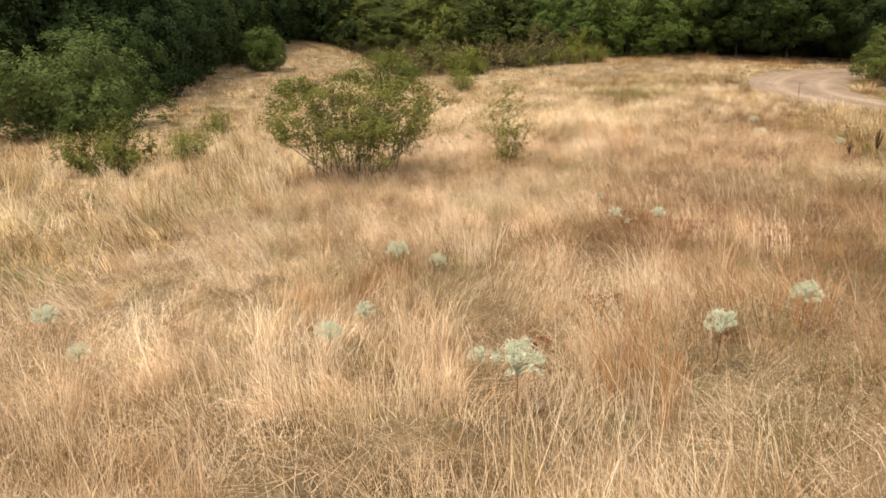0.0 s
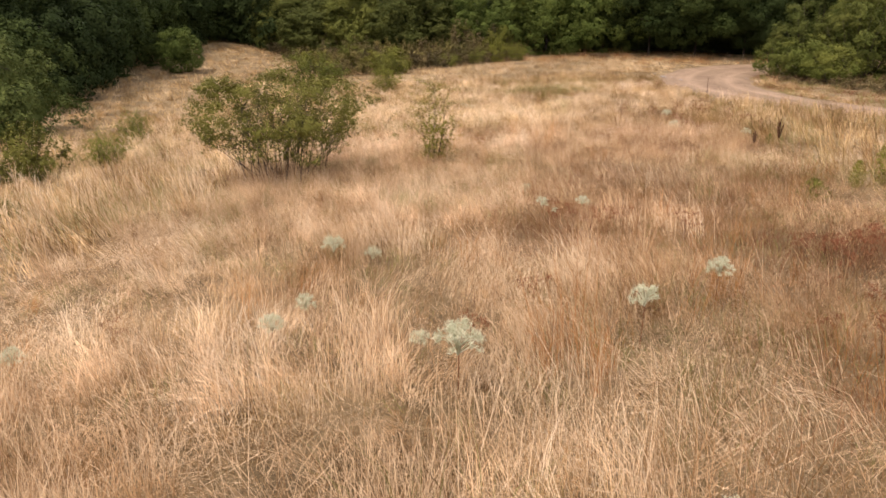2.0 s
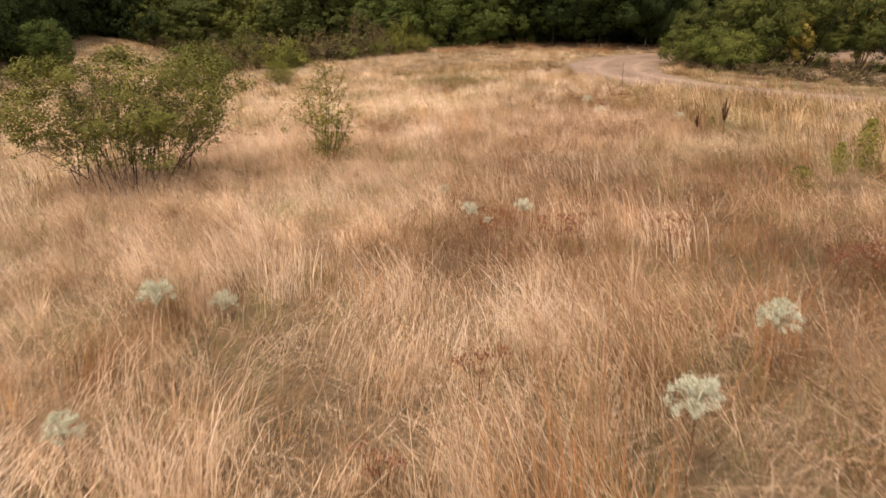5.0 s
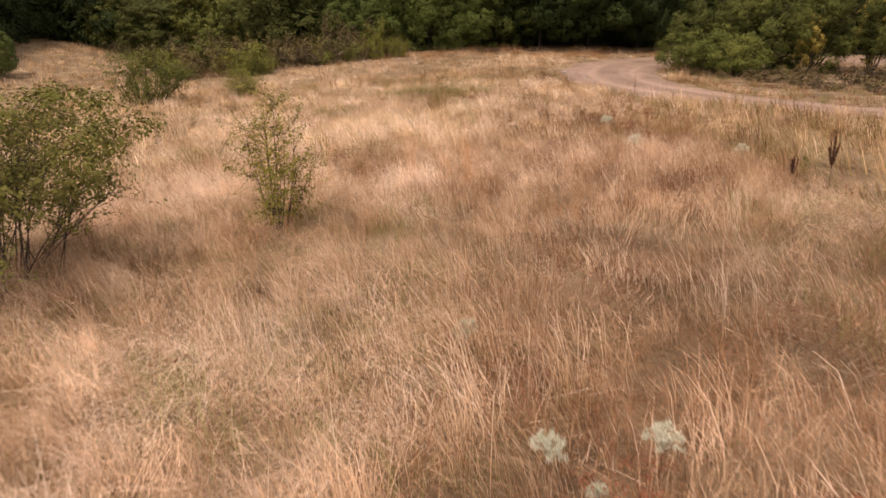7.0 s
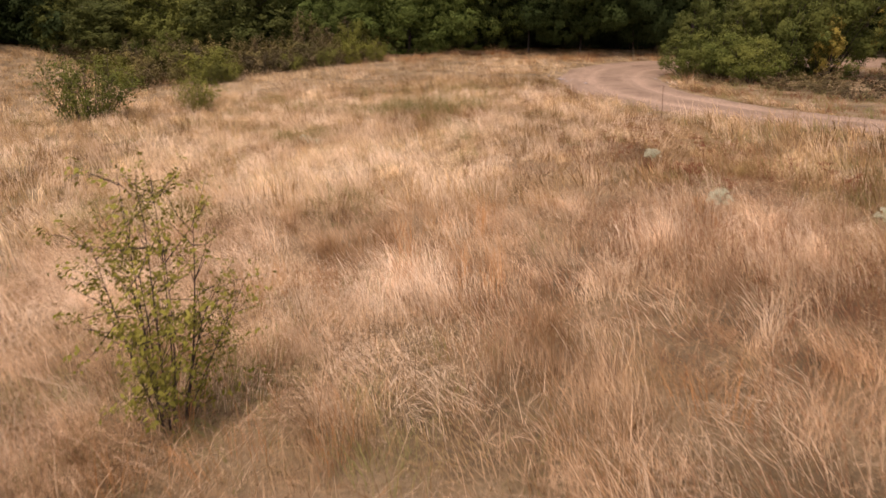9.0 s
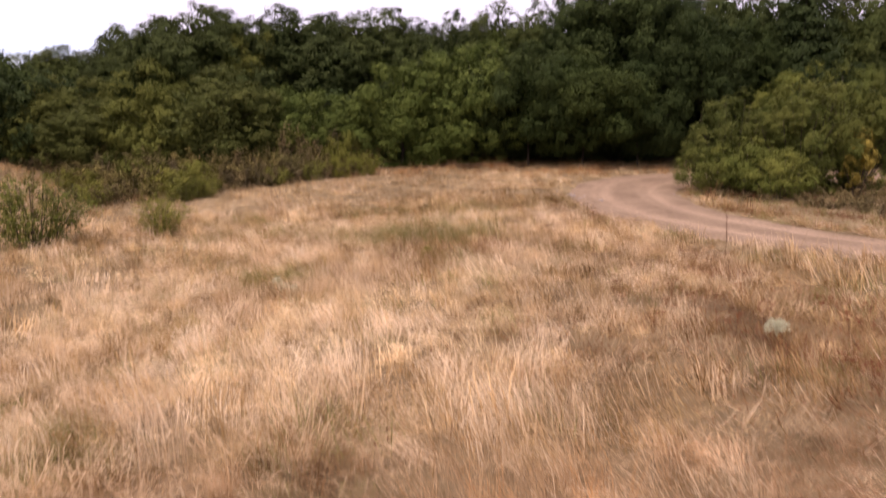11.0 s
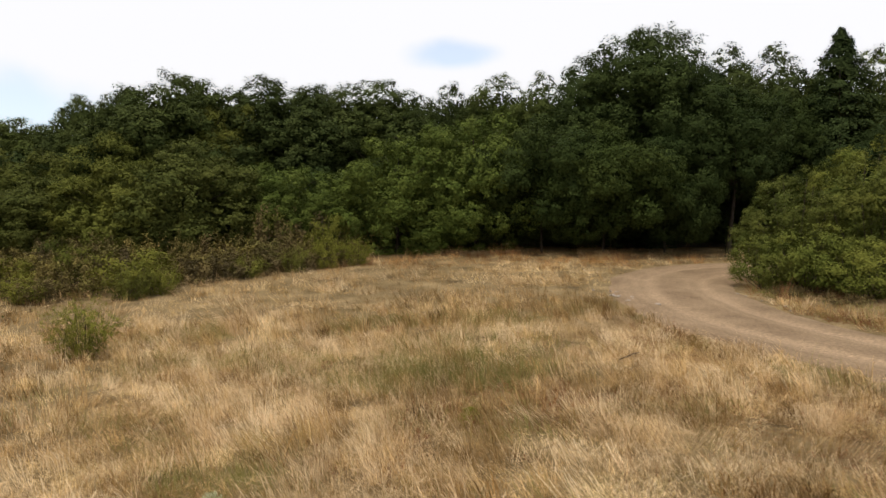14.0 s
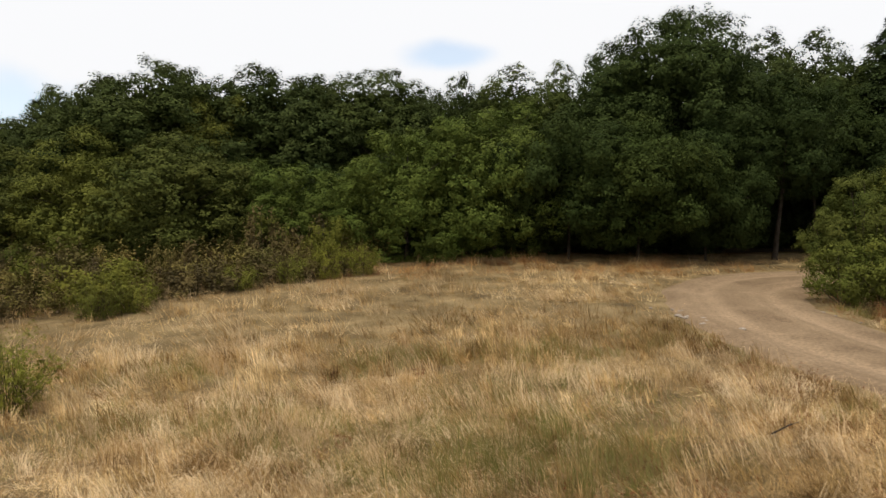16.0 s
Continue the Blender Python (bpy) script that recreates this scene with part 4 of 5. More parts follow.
def make_spike(height):
    """A dead upright flower spike, seeds along its upper half."""
    top = tagged(new("dead_spike"), "tall thin dead flower spike in dry grass", "wild plant")
    part("stalk", tubes_mesh("stalk", [[((0, 0, -0.05), 0.006), ((0.012, 0.0, height * 0.5), 0.005), ((-0.01, 0.012, height), 0.002)]], 5), M_DOCK, top)
    q = rng.uniform(0.5, 1.0, 260)
    centre = np.stack([rng.normal(0, 0.011, 260), rng.normal(0, 0.011, 260), q * height], 1)
    part("seed_head", leaves_mesh("seed_head", centre, rng.uniform(0.006, 0.013, 260), rng.normal(0, 1, centre.shape), 0.7), M_DOCK, top)
    return top


make_spike(0.85).matrix_basis = on_land(5.85, 20.9, 0, 1.0)


def make_bramble():
    """One long shoot arching over the grass, with small leaves along it."""
    top = tagged(new("bramble_shoot"), "thin arching bramble shoot with small green leaves", "wild plant")
    line = [(Vector((0.62 * q, 0.12 * q * q, 0.66 * math.sin(min(2.2, q * 1.9)) - 0.03)), 0.006 * (1.1 - q)) for q in np.linspace(0, 1, 9)]
    part("stem", tubes_mesh("stem", [line], 5), M_TWIG, top)
    spots = np.array([line[k % 6 + 2][0] for k in range(90)]) + rng.normal(0, 0.035, (90, 3))
    part("foliage", leaves_mesh("foliage", spots, rng.uniform(0.02, 0.042, 90), np.array([0, 0, 0.8]) + 0 * spots, 0.6), M_LEAF_BUSH, top)
    return top


make_bramble().matrix_basis = on_land(-3.75, 13.35, 20, 1.0)


def make_red_herb():
    """A low rust-red herb: forked stalks with flat seed umbels."""
    top = tagged(new("rust_herb"), "low rust-red withered herb with flat seed clusters", "wild plant")
    for k in range(6):
        a, out, z = k * 2.4, rng.uniform(0.03, 0.14), rng.uniform(0.24, 0.44)
        tip = Vector((math.cos(a) * out, math.sin(a) * out, z))
        stalk = part("stalk", tubes_mesh("stalk", [[((0, 0, -0.02), 0.003), (tip * 0.5 + Vector((0, 0, 0.05)), 0.0025), (tip, 0.002)]], 4), M_RUST, top)
        seeds = np.array(tip) + rng.normal(0, 1, (40, 3)) * [0.028, 0.028, 0.014]
        part("seed_head", leaves_mesh("seed_head", seeds, rng.uniform(0.010, 0.022, len(seeds)), rng.normal(0, 1, (len(seeds), 3)) + [0, 0, 1], 0.8), M_RED, stalk)["kind"] = "stuff"
    return top


red_herb = make_red_herb()
RED = [(2.74, 1.25), (3.19, 1.43), (3.61, 1.71), (2.59, 0.4), (2.68, 0.05), (2.12, -0.09), (0.86, 2.84), (0.51, 2.97), (2.9, 0.8), (3.3, 0.9), (2.4, 0.75), (3.0, 1.9), (1.0, 2.6), (0.7, 3.2), (2.35, -0.3), (3.7, 1.2), (1.2, 2.95), (4.2, 1.9), (3.9, 0.8), (1.75, 2.5), (-2.6, -0.2), (-0.05, -0.25), (0.3, 0.4), (3.4, 0.2), (-1.65, 26.1), (-1.9, 25.9), (-0.33, 21.8), (-0.5, 29.3)]
RED += [(3.9 + 1.7 * math.cos(k * 2.4) * (k / 14) ** 0.5, 16.8 + 1.9 * math.sin(k * 2.4) * (k / 14) ** 0.5) for k in range(1, 15)]
RED += [(4.2 + 1.1 * math.cos(k * 2.1), 13.4 + 0.8 * math.sin(k * 1.3)) for k in range(10)]
RED += [(3.25 + 0.95 * math.cos(k * 2.4) * (k / 34) ** 0.5, 1.75 + 0.38 * math.sin(k * 2.4) * (k / 34) ** 0.5) for k in range(1, 25)]
for k, (x, y) in enumerate(RED):
    m = on_grass(x, y, k * 63, 0.55 + 0.3 * ((k * 7) % 5) / 5)
    ob = red_herb if k == 0 else copy_thing(red_herb, m)
    ob.matrix_basis = m
    ob["group"] = "rust-red herbs in the meadow"


def make_green_herb(label, height, wide, count, mat, leaf):
    top = tagged(new("green_herb"), label, "wild plant")
    lines = [[((0, 0, -0.03), 0.005), ((0.01, 0, height * 0.6), 0.004), ((0, 0.01, height), 0.002)]]
    lines += [[((0, 0, height * 0.1 * k), 0.003), ((math.cos(k * 2.4) * wide * 0.4, math.sin(k * 2.4) * wide * 0.4, height * (0.1 * k + 0.25)), 0.0015)] for k in range(7)]
    part("stalk", tubes_mesh("stalk", lines, 4), mat, top)
    q = rng.uniform(0.05, 1, count) ** 0.8
    a = rng.uniform(0, 6.28, count)
    out = wide * 0.5 * np.sin(np.clip(q * 2.6 + 0.35, 0, 3.0)) * rng.uniform(0.2, 1, count)
    centre = np.stack([np.cos(a) * out, np.sin(a) * out, q * height], 1)
    part("foliage", leaves_mesh("foliage", centre, rng.uniform(0.6, 1.3, count) * leaf, np.stack([np.cos(a), np.sin(a), a * 0 + 0.8], 1), 0.35), mat, top)
    return top


tall_herb = make_green_herb("upright feathery bright green herb in dry grass", 0.62, 0.36, 900, M_LEAF_BUSH, 0.04)
low_herb = make_green_herb("low leafy green herb in dry grass", 0.42, 0.55, 420, M_LEAF_BUSH, 0.06)
for source, spots in ((tall_herb, [(4.84, 5.5, 1.0), (4.4, 5.25, 0.65), (4.5, 9.3, 0.5)]), (low_herb, [(4.2, 3.17, 1.0), (3.9, 2.8, 0.8), (4.6, 3.4, 0.9), (3.58, 4.4, 0.7), (-3.0, 11.6, 0.6), (-3.95, 13.5, 0.6), (0.35, 22.6, 0.6)])):
    for k, (x, y, s) in enumerate(spots):
        m = on_grass(x, y, k * 71, s)
        ob = source if k == 0 else copy_thing(source, m)
        ob.matrix_basis = m
        ob["group"] = "green herbs in the meadow"


# ---- stones and a stick beside the track ----
def make_stone(size, flat):
    bm = bmesh.new()
    bmesh.ops.create_icosphere(bm, subdivisions=2, radius=size)
    shift = Vector(rng.uniform(0, 50, 3))
    for v in bm.verts:
        v.co *= 1 + 0.35 * noise.noise(v.co / size * 0.9 + shift)
        v.co.z *= flat
    me = bpy.data.meshes.new("stone")
    bm.to_mesh(me)
    bm.free()
    me.materials.append(M_STONE)
    return me


stone_meshes = [make_stone(0.09, 0.55), make_stone(0.06, 0.6), make_stone(0.12, 0.4)]
for k in range(34):
    s = rng.uniform(0, 1)
    x, y = 6.35 + 0.9 * rng.uniform() + 0.25 * s, 36.3 - 3.6 * s
    if k > 23:
        x, y = 10.6 + rng.normal(0, 0.25), 30 + rng.uniform(0, 6)
    ob = tagged(new("stone", stone_meshes[k % 3]), "pale rough stone at the edge of the dirt track", "stone", "stones beside the track")
    ob.matrix_basis = on_land(x, y, k * 47, rng.uniform(0.3, 0.85), 0.0)

stick = tubes_mesh("fallen_stick", [[((-0.16, 0, 0.12), 0.012), ((0, 0.02, 0.15), 0.011), ((0.14, 0.0, 0.20), 0.009), ((0.24, -0.02, 0.22), 0.004)], [((0.05, 0.01, 0.17), 0.006), ((0.10, 0.06, 0.26), 0.003)]], 6)
ob = tagged(part("fallen_stick", stick, M_BARK), "dark broken stick lying in dry grass", "stick")
ob.matrix_basis = on_land(3.48, 25.46, 15, 1.0)


# ---- grass ----
def sward(x, y):
    """How tall the grass is at a place, and which way and how far the wind has laid it."""
    tall = 0.55 + 0.75 * drift(x, y, 1.5, 11) * drift(x, y, 0.6, 17) ** 0.5 + 0.25 * drift(x, y, 5.0, 12)
    way = 2.75 + 2.6 * (drift(x, y, 2.6, 14) - 0.5) + 2.8 * (drift(x, y, 0.6, 15) - 0.5)
    lean = 0.38 + 1.7 * np.clip(drift(x, y, 1.4, 13) - 0.38, 0, 1) + 0.8 * drift(x, y, 0.8, 16)
    short = np.clip((y - 12) / 8, 0, 1)
    lean *= 1 + 0.45 * np.clip((y - 2) / 5, 0, 1)
    tall *= (1 - np.where(np.asarray(y) > 10, 0.5, 0.25) * spot(x, y, RUST_SPOTS, 1.1)) * (1 - 0.65 * spot(x, y - 0.1, [(-0.04, -1.06), (1.02, -0.36), (0.98, -2.88), (1.0, -2.5), (1.52, -2.55)], 0.24))
    return tall * (1 - 0.2 * short), way, lean * (1 + 0.2 * short)


def spot(x, y, places, size):
    """1 at the places, falling to 0 at about that distance."""
    return np.max([np.exp(-((x - a) ** 2 + (y - b) ** 2) / size**2) for a, b in places], axis=0)


# where the meadow is bleached, brown or still olive
BLEACHED = [(-1.8, 20.3), (-0.5, 15.6), (1.8, 21.0), (-2.6, 10.5), (-1.8, 11.5), (-3.0, 11.8), (-1.2, 10.8), (-2.0, 9.8), (4.0, 12.1), (4.0, 8.7), (-0.7, 9.6), (-2.6, 8.2), (-1.4, 5.0), (-2.2, 5.1), (-10.0, 13.1), (-4.0, 4.7), (-0.7, 4.4), (1.0, 14.5), (2.6, 15.7), (0.5, 0.1), (0.9, -1.4), (-2.1, 14.5), (2.9, 6.8), (5.0, 46.6), (3.8, 30.2), (-1.0, 24.6), (-0.4, 19.2), (0.7, 18.8), (-4.7, 18.6), (-4.2, 20.2), (-2.0, 17.4), (1.3, 16.1), (4.2, 19.0), (5.6, 44.7), (8.7, 44.5), (-2.7, 36.8), (-6.0, 36.5), (1.3, 31.8), (2.8, 34.4), (2.6, 28.3), (-1.4, 28.1), (-3.4, 29.8), (3.8, 27.9), (4.2, 25.9), (-5.7, 28.2), (-3.7, 26.5)]
BROWNED = [(4.2, 18.5), (3.6, 18.0), (5.0, 19.2), (2.8, 17.6), (-1.6, 6.2), (-2.3, 6.1), (-0.6, 5.8), (2.6, 13.6), (3.2, 14.4), (1.8, 14.2), (0.5, 8.1), (1.1, 7.3), (1.2, 6.3), (0.5, 6.4), (1.5, 5.5), (1.1, 4.8), (2.5, 6.1), (1.8, 4.5), (-0.6, 11.6), (0.6, 4.9), (3.0, 2.5), (3.6, 2.2), (1.7, 0.7), (2.8, 0.3), (-0.1, -1.1), (-0.3, -1.8), (0.9, -0.4), (2.2, -0.6), (-1.1, 0.9), (-4.3, 22.9), (3.7, 19.9), (3.4, 16.6), (4.9, 17.4), (2.3, 15.7), (4.0, 15.7), (0.3, 51.6), (2.7, 23.2), (0.2, 23.4), (-0.1, 34.2), (0.8, 29.9), (-2.1, 27.3), (2.6, 26.0), (3.1, 33.1), (5.1, 29.8), (-1.9, 31.4), (3.5, 46.8), (4.7, 32.1), (3.0, 25.2)]
OLIVE = [(-1.6, 8.7), (-0.9, 7.2), (-1.6, 7.6), (-0.3, 6.5), (-0.7, 7.7), (-2.7, 7.1), (3.4, 7.7), (3.9, 6.0), (-2.3, 2.0), (-3.4, 4.1), (1.1, 0.1), (-0.7, 31.4), (0.8, 28.7), (2.0, 30.9), (-2.2, 21.0), (-0.5, 27.1), (-0.0, 26.0), (0.8, 26.2), (1.1, 25.3), (-3.1, 28.1), (-5.0, 28.2), (-5.2, 32.1)]


def bleach(x, y):
    """How far the grass of a place is bleached (up to 0.5) or browned (down to -0.5)."""
    far = 0.55 + 0.025 * np.clip(np.asarray(y, float), 0, 40)
    marks = spot(x / far, y / far, [(a / (0.55 + 0.025 * max(0, b)), b / (0.55 + 0.025 * max(0, b))) for a, b in BLEACHED], 1.0) - spot(x / far, y / far, [(a / (0.55 + 0.025 * max(0, b)), b / (0.55 + 0.025 * max(0, b))) for a, b in BROWNED + OLIVE], 1.0)
    return np.clip(0.40 * marks + 0.6 * (drift(x, y, 1.9, 81) - 0.5) + 1.1 * (drift(x, y, 0.52, 82) - 0.5), -0.65, 0.65)


def grass(name, label, material, dense, low, high, per, radius, tall, width, steps, keep=None, wander=0.8, lie=1.0, heads=None, mess=0.3, lift=0.0):
    """Tufts of blades over a rectangle: tufts a square metre, blades a tuft, and the tuft's own tilt."""
    count = int(dense * (high[0] - low[0]) * (high[1] - low[1]))
    tx, ty = rng.uniform(low[0], high[0], count), rng.uniform(low[1], high[1], count)
    ok = road_distance(tx, ty) > 1.9 + 0.65 * drift(tx, ty, 0.6, 21)
    if keep is not None:
        ok &= keep(tx, ty) > rng.uniform(0, 1, count)
    tx, ty = tx[ok], ty[ok]
    h, way, lean = sward(tx, ty)
    h *= np.where(rng.uniform(0, 1, len(tx)) < 0.16, 1.4, 0.88) * rng.uniform(tall[0], tall[1], len(tx)) * np.clip(0.35 + (road_distance(tx, ty) - 2.0) / 1.2, 0.35, 1)
    way += rng.normal(0, wander, len(tx))
    lean = lean * rng.uniform(0.3, 1.5, len(tx)) * lie
    size = rng.uniform(0.5, 1.5, len(tx))
    which = np.repeat(np.arange(len(tx)), per)
    n = len(which)
    fx, fy = rng.normal(0, radius, n) * size[which], rng.normal(0, radius, n) * size[which]
    bx, by = tx[which] + fx, ty[which] + fy
    fan = np.arctan2(fy, fx)
    wx = np.cos(way[which]) * lean[which] + np.cos(fan) * 0.35 * rng.uniform(0, 1, n) + rng.normal(0, mess, n)
    wy = np.sin(way[which]) * lean[which] + np.sin(fan) * 0.35 * rng.uniform(0, 1, n) + rng.normal(0, mess, n)
    base = np.stack([bx, by, land(bx, by) - 0.04 + lift * rng.uniform(0, 1, n) ** 1.5], 1)
    blade_h = h[which] * rng.uniform(0.5, 1.15, n)
    lean_way, bend = np.arctan2(wy, wx), np.clip(np.hypot(wx, wy) * rng.uniform(0.7, 1.3, n), 0, 1.62)
    tone = np.clip((0.12 + 0.4 * rng.uniform(0, 1, len(tx)) + 0.7 * bleach(tx, ty))[which] + 0.3 * rng.uniform(0, 1, n), 0.06, 1)
    me = blades_mesh(name, base, blade_h, width * rng.uniform(0.6, 1.4, n), lean_way, bend, steps, tone)
    ob = tagged(part(name, me, material), label, "grass", kind="stuff")
    if heads:
        pick = rng.uniform(0, 1, n) < heads[0]
        tips = base[pick] + np.stack([np.cos(lean_way) * np.sin(bend), np.sin(lean_way) * np.sin(bend), np.cos(bend)], 1)[pick] * blade_h[pick][:, None]
        tips = np.repeat(tips, 3, axis=0) + rng.normal(0, 0.008, (3 * len(tips), 3)) * [1, 1, 2.5]
        me = leaves_mesh("seed_heads", tips, rng.uniform(0.7, 1.4, len(tips)) * heads[1], rng.normal(0, 1, tips.shape), 0.4)
        toned(me, rng.uniform(0, 1, len(tips)), 4)
        tagged(part("seed_heads", me, heads[2]), "tiny dry seed heads over the grass", "grass", kind="stuff")
    return ob


def tufts(name, label, material, dense, low, high, per, radius, tall, width, lean, keep=None, stray=0.8, lift=0.0, steps=2, turn=0.45):
    """Tussocks whose long blades arch over together, each of one tone."""
    count = int(dense * (high[0] - low[0]) * (high[1] - low[1]))
    tx, ty = rng.uniform(low[0], high[0], count), rng.uniform(low[1], high[1], count)
    off_road = road_distance(tx, ty)
    ok = off_road > 2.1 + 0.5 * drift(tx, ty, 0.6, 21)
    if keep is not None:
        ok &= keep(tx, ty) > rng.uniform(0, 1, count)
    tx, ty, off_road = tx[ok], ty[ok], off_road[ok]
    h, way, _ = sward(tx, ty)
    h = h**0.6 * rng.uniform(tall[0], tall[1], len(tx)) * np.clip(0.35 + (off_road - 2.0) / 1.3, 0.35, 1)
    way = way + rng.normal(0, turn, len(tx))
    over, size = rng.uniform(lean[0], lean[1], len(tx)), rng.uniform(0.5, 1.5, len(tx))
    shade = 0.15 + 0.4 * rng.uniform(0, 1, len(tx)) + 0.85 * bleach(tx, ty)
    which = np.repeat(np.arange(len(tx)), per)
    n = len(which)
    fx, fy = rng.normal(0, radius, n) * size[which], rng.normal(0, radius, n) * size[which]
    bx, by = tx[which] + fx, ty[which] + fy
    base = np.stack([bx, by, land(bx, by) - 0.04], 1)
    arch = lift * rng.uniform(0.4, 1.2, len(tx))[which] * rng.uniform(0.6, 1.25, n) if lift else None
    bend = np.clip(over[which] * rng.uniform(0.55, 1.25, n) + rng.normal(0, 0.25, n), 0.02, 1.62)
    lean_way = way[which] + rng.normal(0, stray, n) / (0.4 + bend)
    tone = np.clip(shade[which] + 0.25 * rng.uniform(0, 1, n), 0.08, 1)
    me = blades_mesh(name, base, h[which] * rng.uniform(0.5, 1.12, n), width * rng.uniform(0.6, 1.4, n), lean_way, bend, steps, tone, arch)
    return tagged(part(name, me, material), label, "grass", kind="stuff")


NEAR = ((-4.4, -3.3), (4.6, 13.0))
GREEN_SPOTS = [(0.04, 26.7), (1.1, 25.6), (1.8, 27.4), (-1.0, 25.7), (-1.7, 26.7), (0.7, 25.2)]
RUST_SPOTS = [(2.2, 3.0), (2.8, 4.0), (1.8, 3.6), (3.2, 5.0), (2.4, 5.4), (1.5, 2.8), (3.2, 0.4), (2.9, -0.6), (3.4, 1.6), (3.0, 1.9), (4.0, 1.9), (3.0, 15.2), (3.6, 14.6), (2.1, 15.4), (4.3, 15.6), (5.2, 10.2), (4.2, 13.5), (3.4, 13.4), (4.9, 14.8), (5.5, 16.5), (4.5, 17.5), (6.0, 13.0), (6.5, 10.8), (5.0, 19.5), (4.2, 20.4), (5.9, 21.6), (0.8, 2.8), (11.5, 33.0), (11.6, 31.0), (11.9, 29.0), (12.6, 27.2), (13.8, 25.4)]
GREENISH = [(-1.46, 4.5), (-1.2, 6.1), (-0.6, 5.0), (-3.6, 5.6), (-1.7, 8.0), (-2.4, 7.0), (1.6, -0.6), (3.4, 4.3), (-3.7, 13.3), (-4.0, 13.9), (-3.2, 5.4), (-3.0, 8.2)]


def in_near(x, y):
    return (x > NEAR[0][0]) & (x < NEAR[1][0]) & (y > NEAR[0][1]) & (y < NEAR[1][1])


def in_view(x, y):
    inside = (y > -0.95 * x - 6.5) & (y > 1.2 * x - 6.0) & ~in_near(x, y)
    ahead = (x > -5.5) & (x < 5.8) & (y > 13.0) & (y < 30.0)
    return inside * np.where(ahead, 0.25, 1.0)


def side_of_path(x, y):
    """0 on the pale side of the path, 1 on the brown side."""
    return 1 / (1 + np.exp(-(x - 0.9 + 0.06 * np.clip(y, -4, 18) + 1.6 * (drift(x, y, 1.8, 41) - 0.5)) / 0.5))


def pale(x, y):
    patchy = np.clip(drift(x, y, 1.1, 31) * 4 - 1.5, 0, 1)
    wide = np.maximum(np.exp(-(((x + 6.0) / 4.0) ** 2 + ((y - 6.0) / 5.0) ** 2)), np.exp(-(((x + 8.0) / 4.0) ** 2 + ((y - 18.0) / 6.0) ** 2)))
    spots = spot(x, y, [(3.9, 37.9), (5.3, 39.0), (2.8, 38.6), (-1.2, 3.2), (-0.6, 3.8), (-1.9, 3.6), (-1.4, 9.8), (-0.5, 10.2), (-2.0, 10.8), (-2.6, 12.5), (-3.6, 11.8), (-2.4, -1.2), (-1.8, -2.0), (0.4, 1.0), (0.9, 1.6), (-1.6, 2.4), (-2.2, 2.6), (-2.6, 3.4), (-3.0, 4.5), (-0.4, -1.8), (0.4, -1.4), (-1.2, -2.5), (0.0, -2.6), (1.2, -1.2), (-3.3, 1.0), (-2.2, 14.0), (-3.2, 13.2), (-1.6, 13.2), (-2.8, 15.0), (-4.2, 14.6), (-3.6, 16.4), (-4.6, 18.0), (5.6, 20.4), (4.4, 18.6)], 0.8)
    return np.clip(patchy * (1.15 - 0.75 * side_of_path(x, y)) + spots + 0.8 * wide, 0, 1) * (1 - 0.95 * np.minimum(1, 1.2 * spot(x, y, RUST_SPOTS, 0.9)))


def rusty(x, y):
    return np.clip(drift(x, y, 1.7, 32) * 2.4 - 1.0, 0, 1) * (0.2 + 1.1 * side_of_path(x, y)) + spot(x, y, RUST_SPOTS, 0.9)


def green(x, y):
    return 0.30 * (drift(x, y, 0.9, 33) > 0.58) + 1.0 * spot(x, y, GREENISH, 0.8) + 1.5 * spot(x, y, OLIVE, 0.75) + 1.5 * spot(x, y, GREEN_SPOTS, 0.8)


def amber(x, y):
    return np.clip(drift(x, y, 0.9, 35) * 3 - 2.15, 0, 1) + spot(x, y, [(-0.05, 1.2), (1.4, 0.9), (0.6, -0.4), (2.0, 2.6), (-1.9, 0.6)], 0.35)


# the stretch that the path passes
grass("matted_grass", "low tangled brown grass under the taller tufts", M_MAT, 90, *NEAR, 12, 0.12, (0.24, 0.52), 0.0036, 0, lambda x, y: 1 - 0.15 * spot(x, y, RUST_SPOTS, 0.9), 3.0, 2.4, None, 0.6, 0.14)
grass("dry_grass", "tall dry straw-coloured meadow grass leaning in the wind", M_STRAW, 34, *NEAR, 13, 0.075, (0.18, 0.46), 0.0026, 1, lambda x, y: (1 - 0.45 * spot(x, y, RUST_SPOTS, 0.9)) * (1 - 0.3 * side_of_path(x, y)), 0.9, 1.3, (0.18, 0.012, M_STRAW), 0.50)
grass("plume_grass", "pale feathery dry grass tufts in the meadow", M_PLUME, 15, *NEAR, 20, 0.08, (0.24, 0.52), 0.0026, 1, pale, 0.5, 1.25, None, 0.25)
grass("rust_grass", "reddish-brown dry seed stalks among the grass", M_RUST, 44, *NEAR, 12, 0.09, (0.26, 0.58), 0.0025, 1, rusty, 1.2, 0.9, (0.3, 0.016, M_RUST), 0.45)
grass("amber_grass", "upright amber-coloured dry grass tufts", M_AMBER, 9, *NEAR, 26, 0.05, (0.40, 0.72), 0.0030, 1, amber, 0.8, 0.4, None, 0.2)
grass("green_grass", "olive green grass among the dry tufts", M_GREENGRASS, 22, *NEAR, 22, 0.07, (0.20, 0.44), 0.0032, 1, green, 1.5, 1.0)
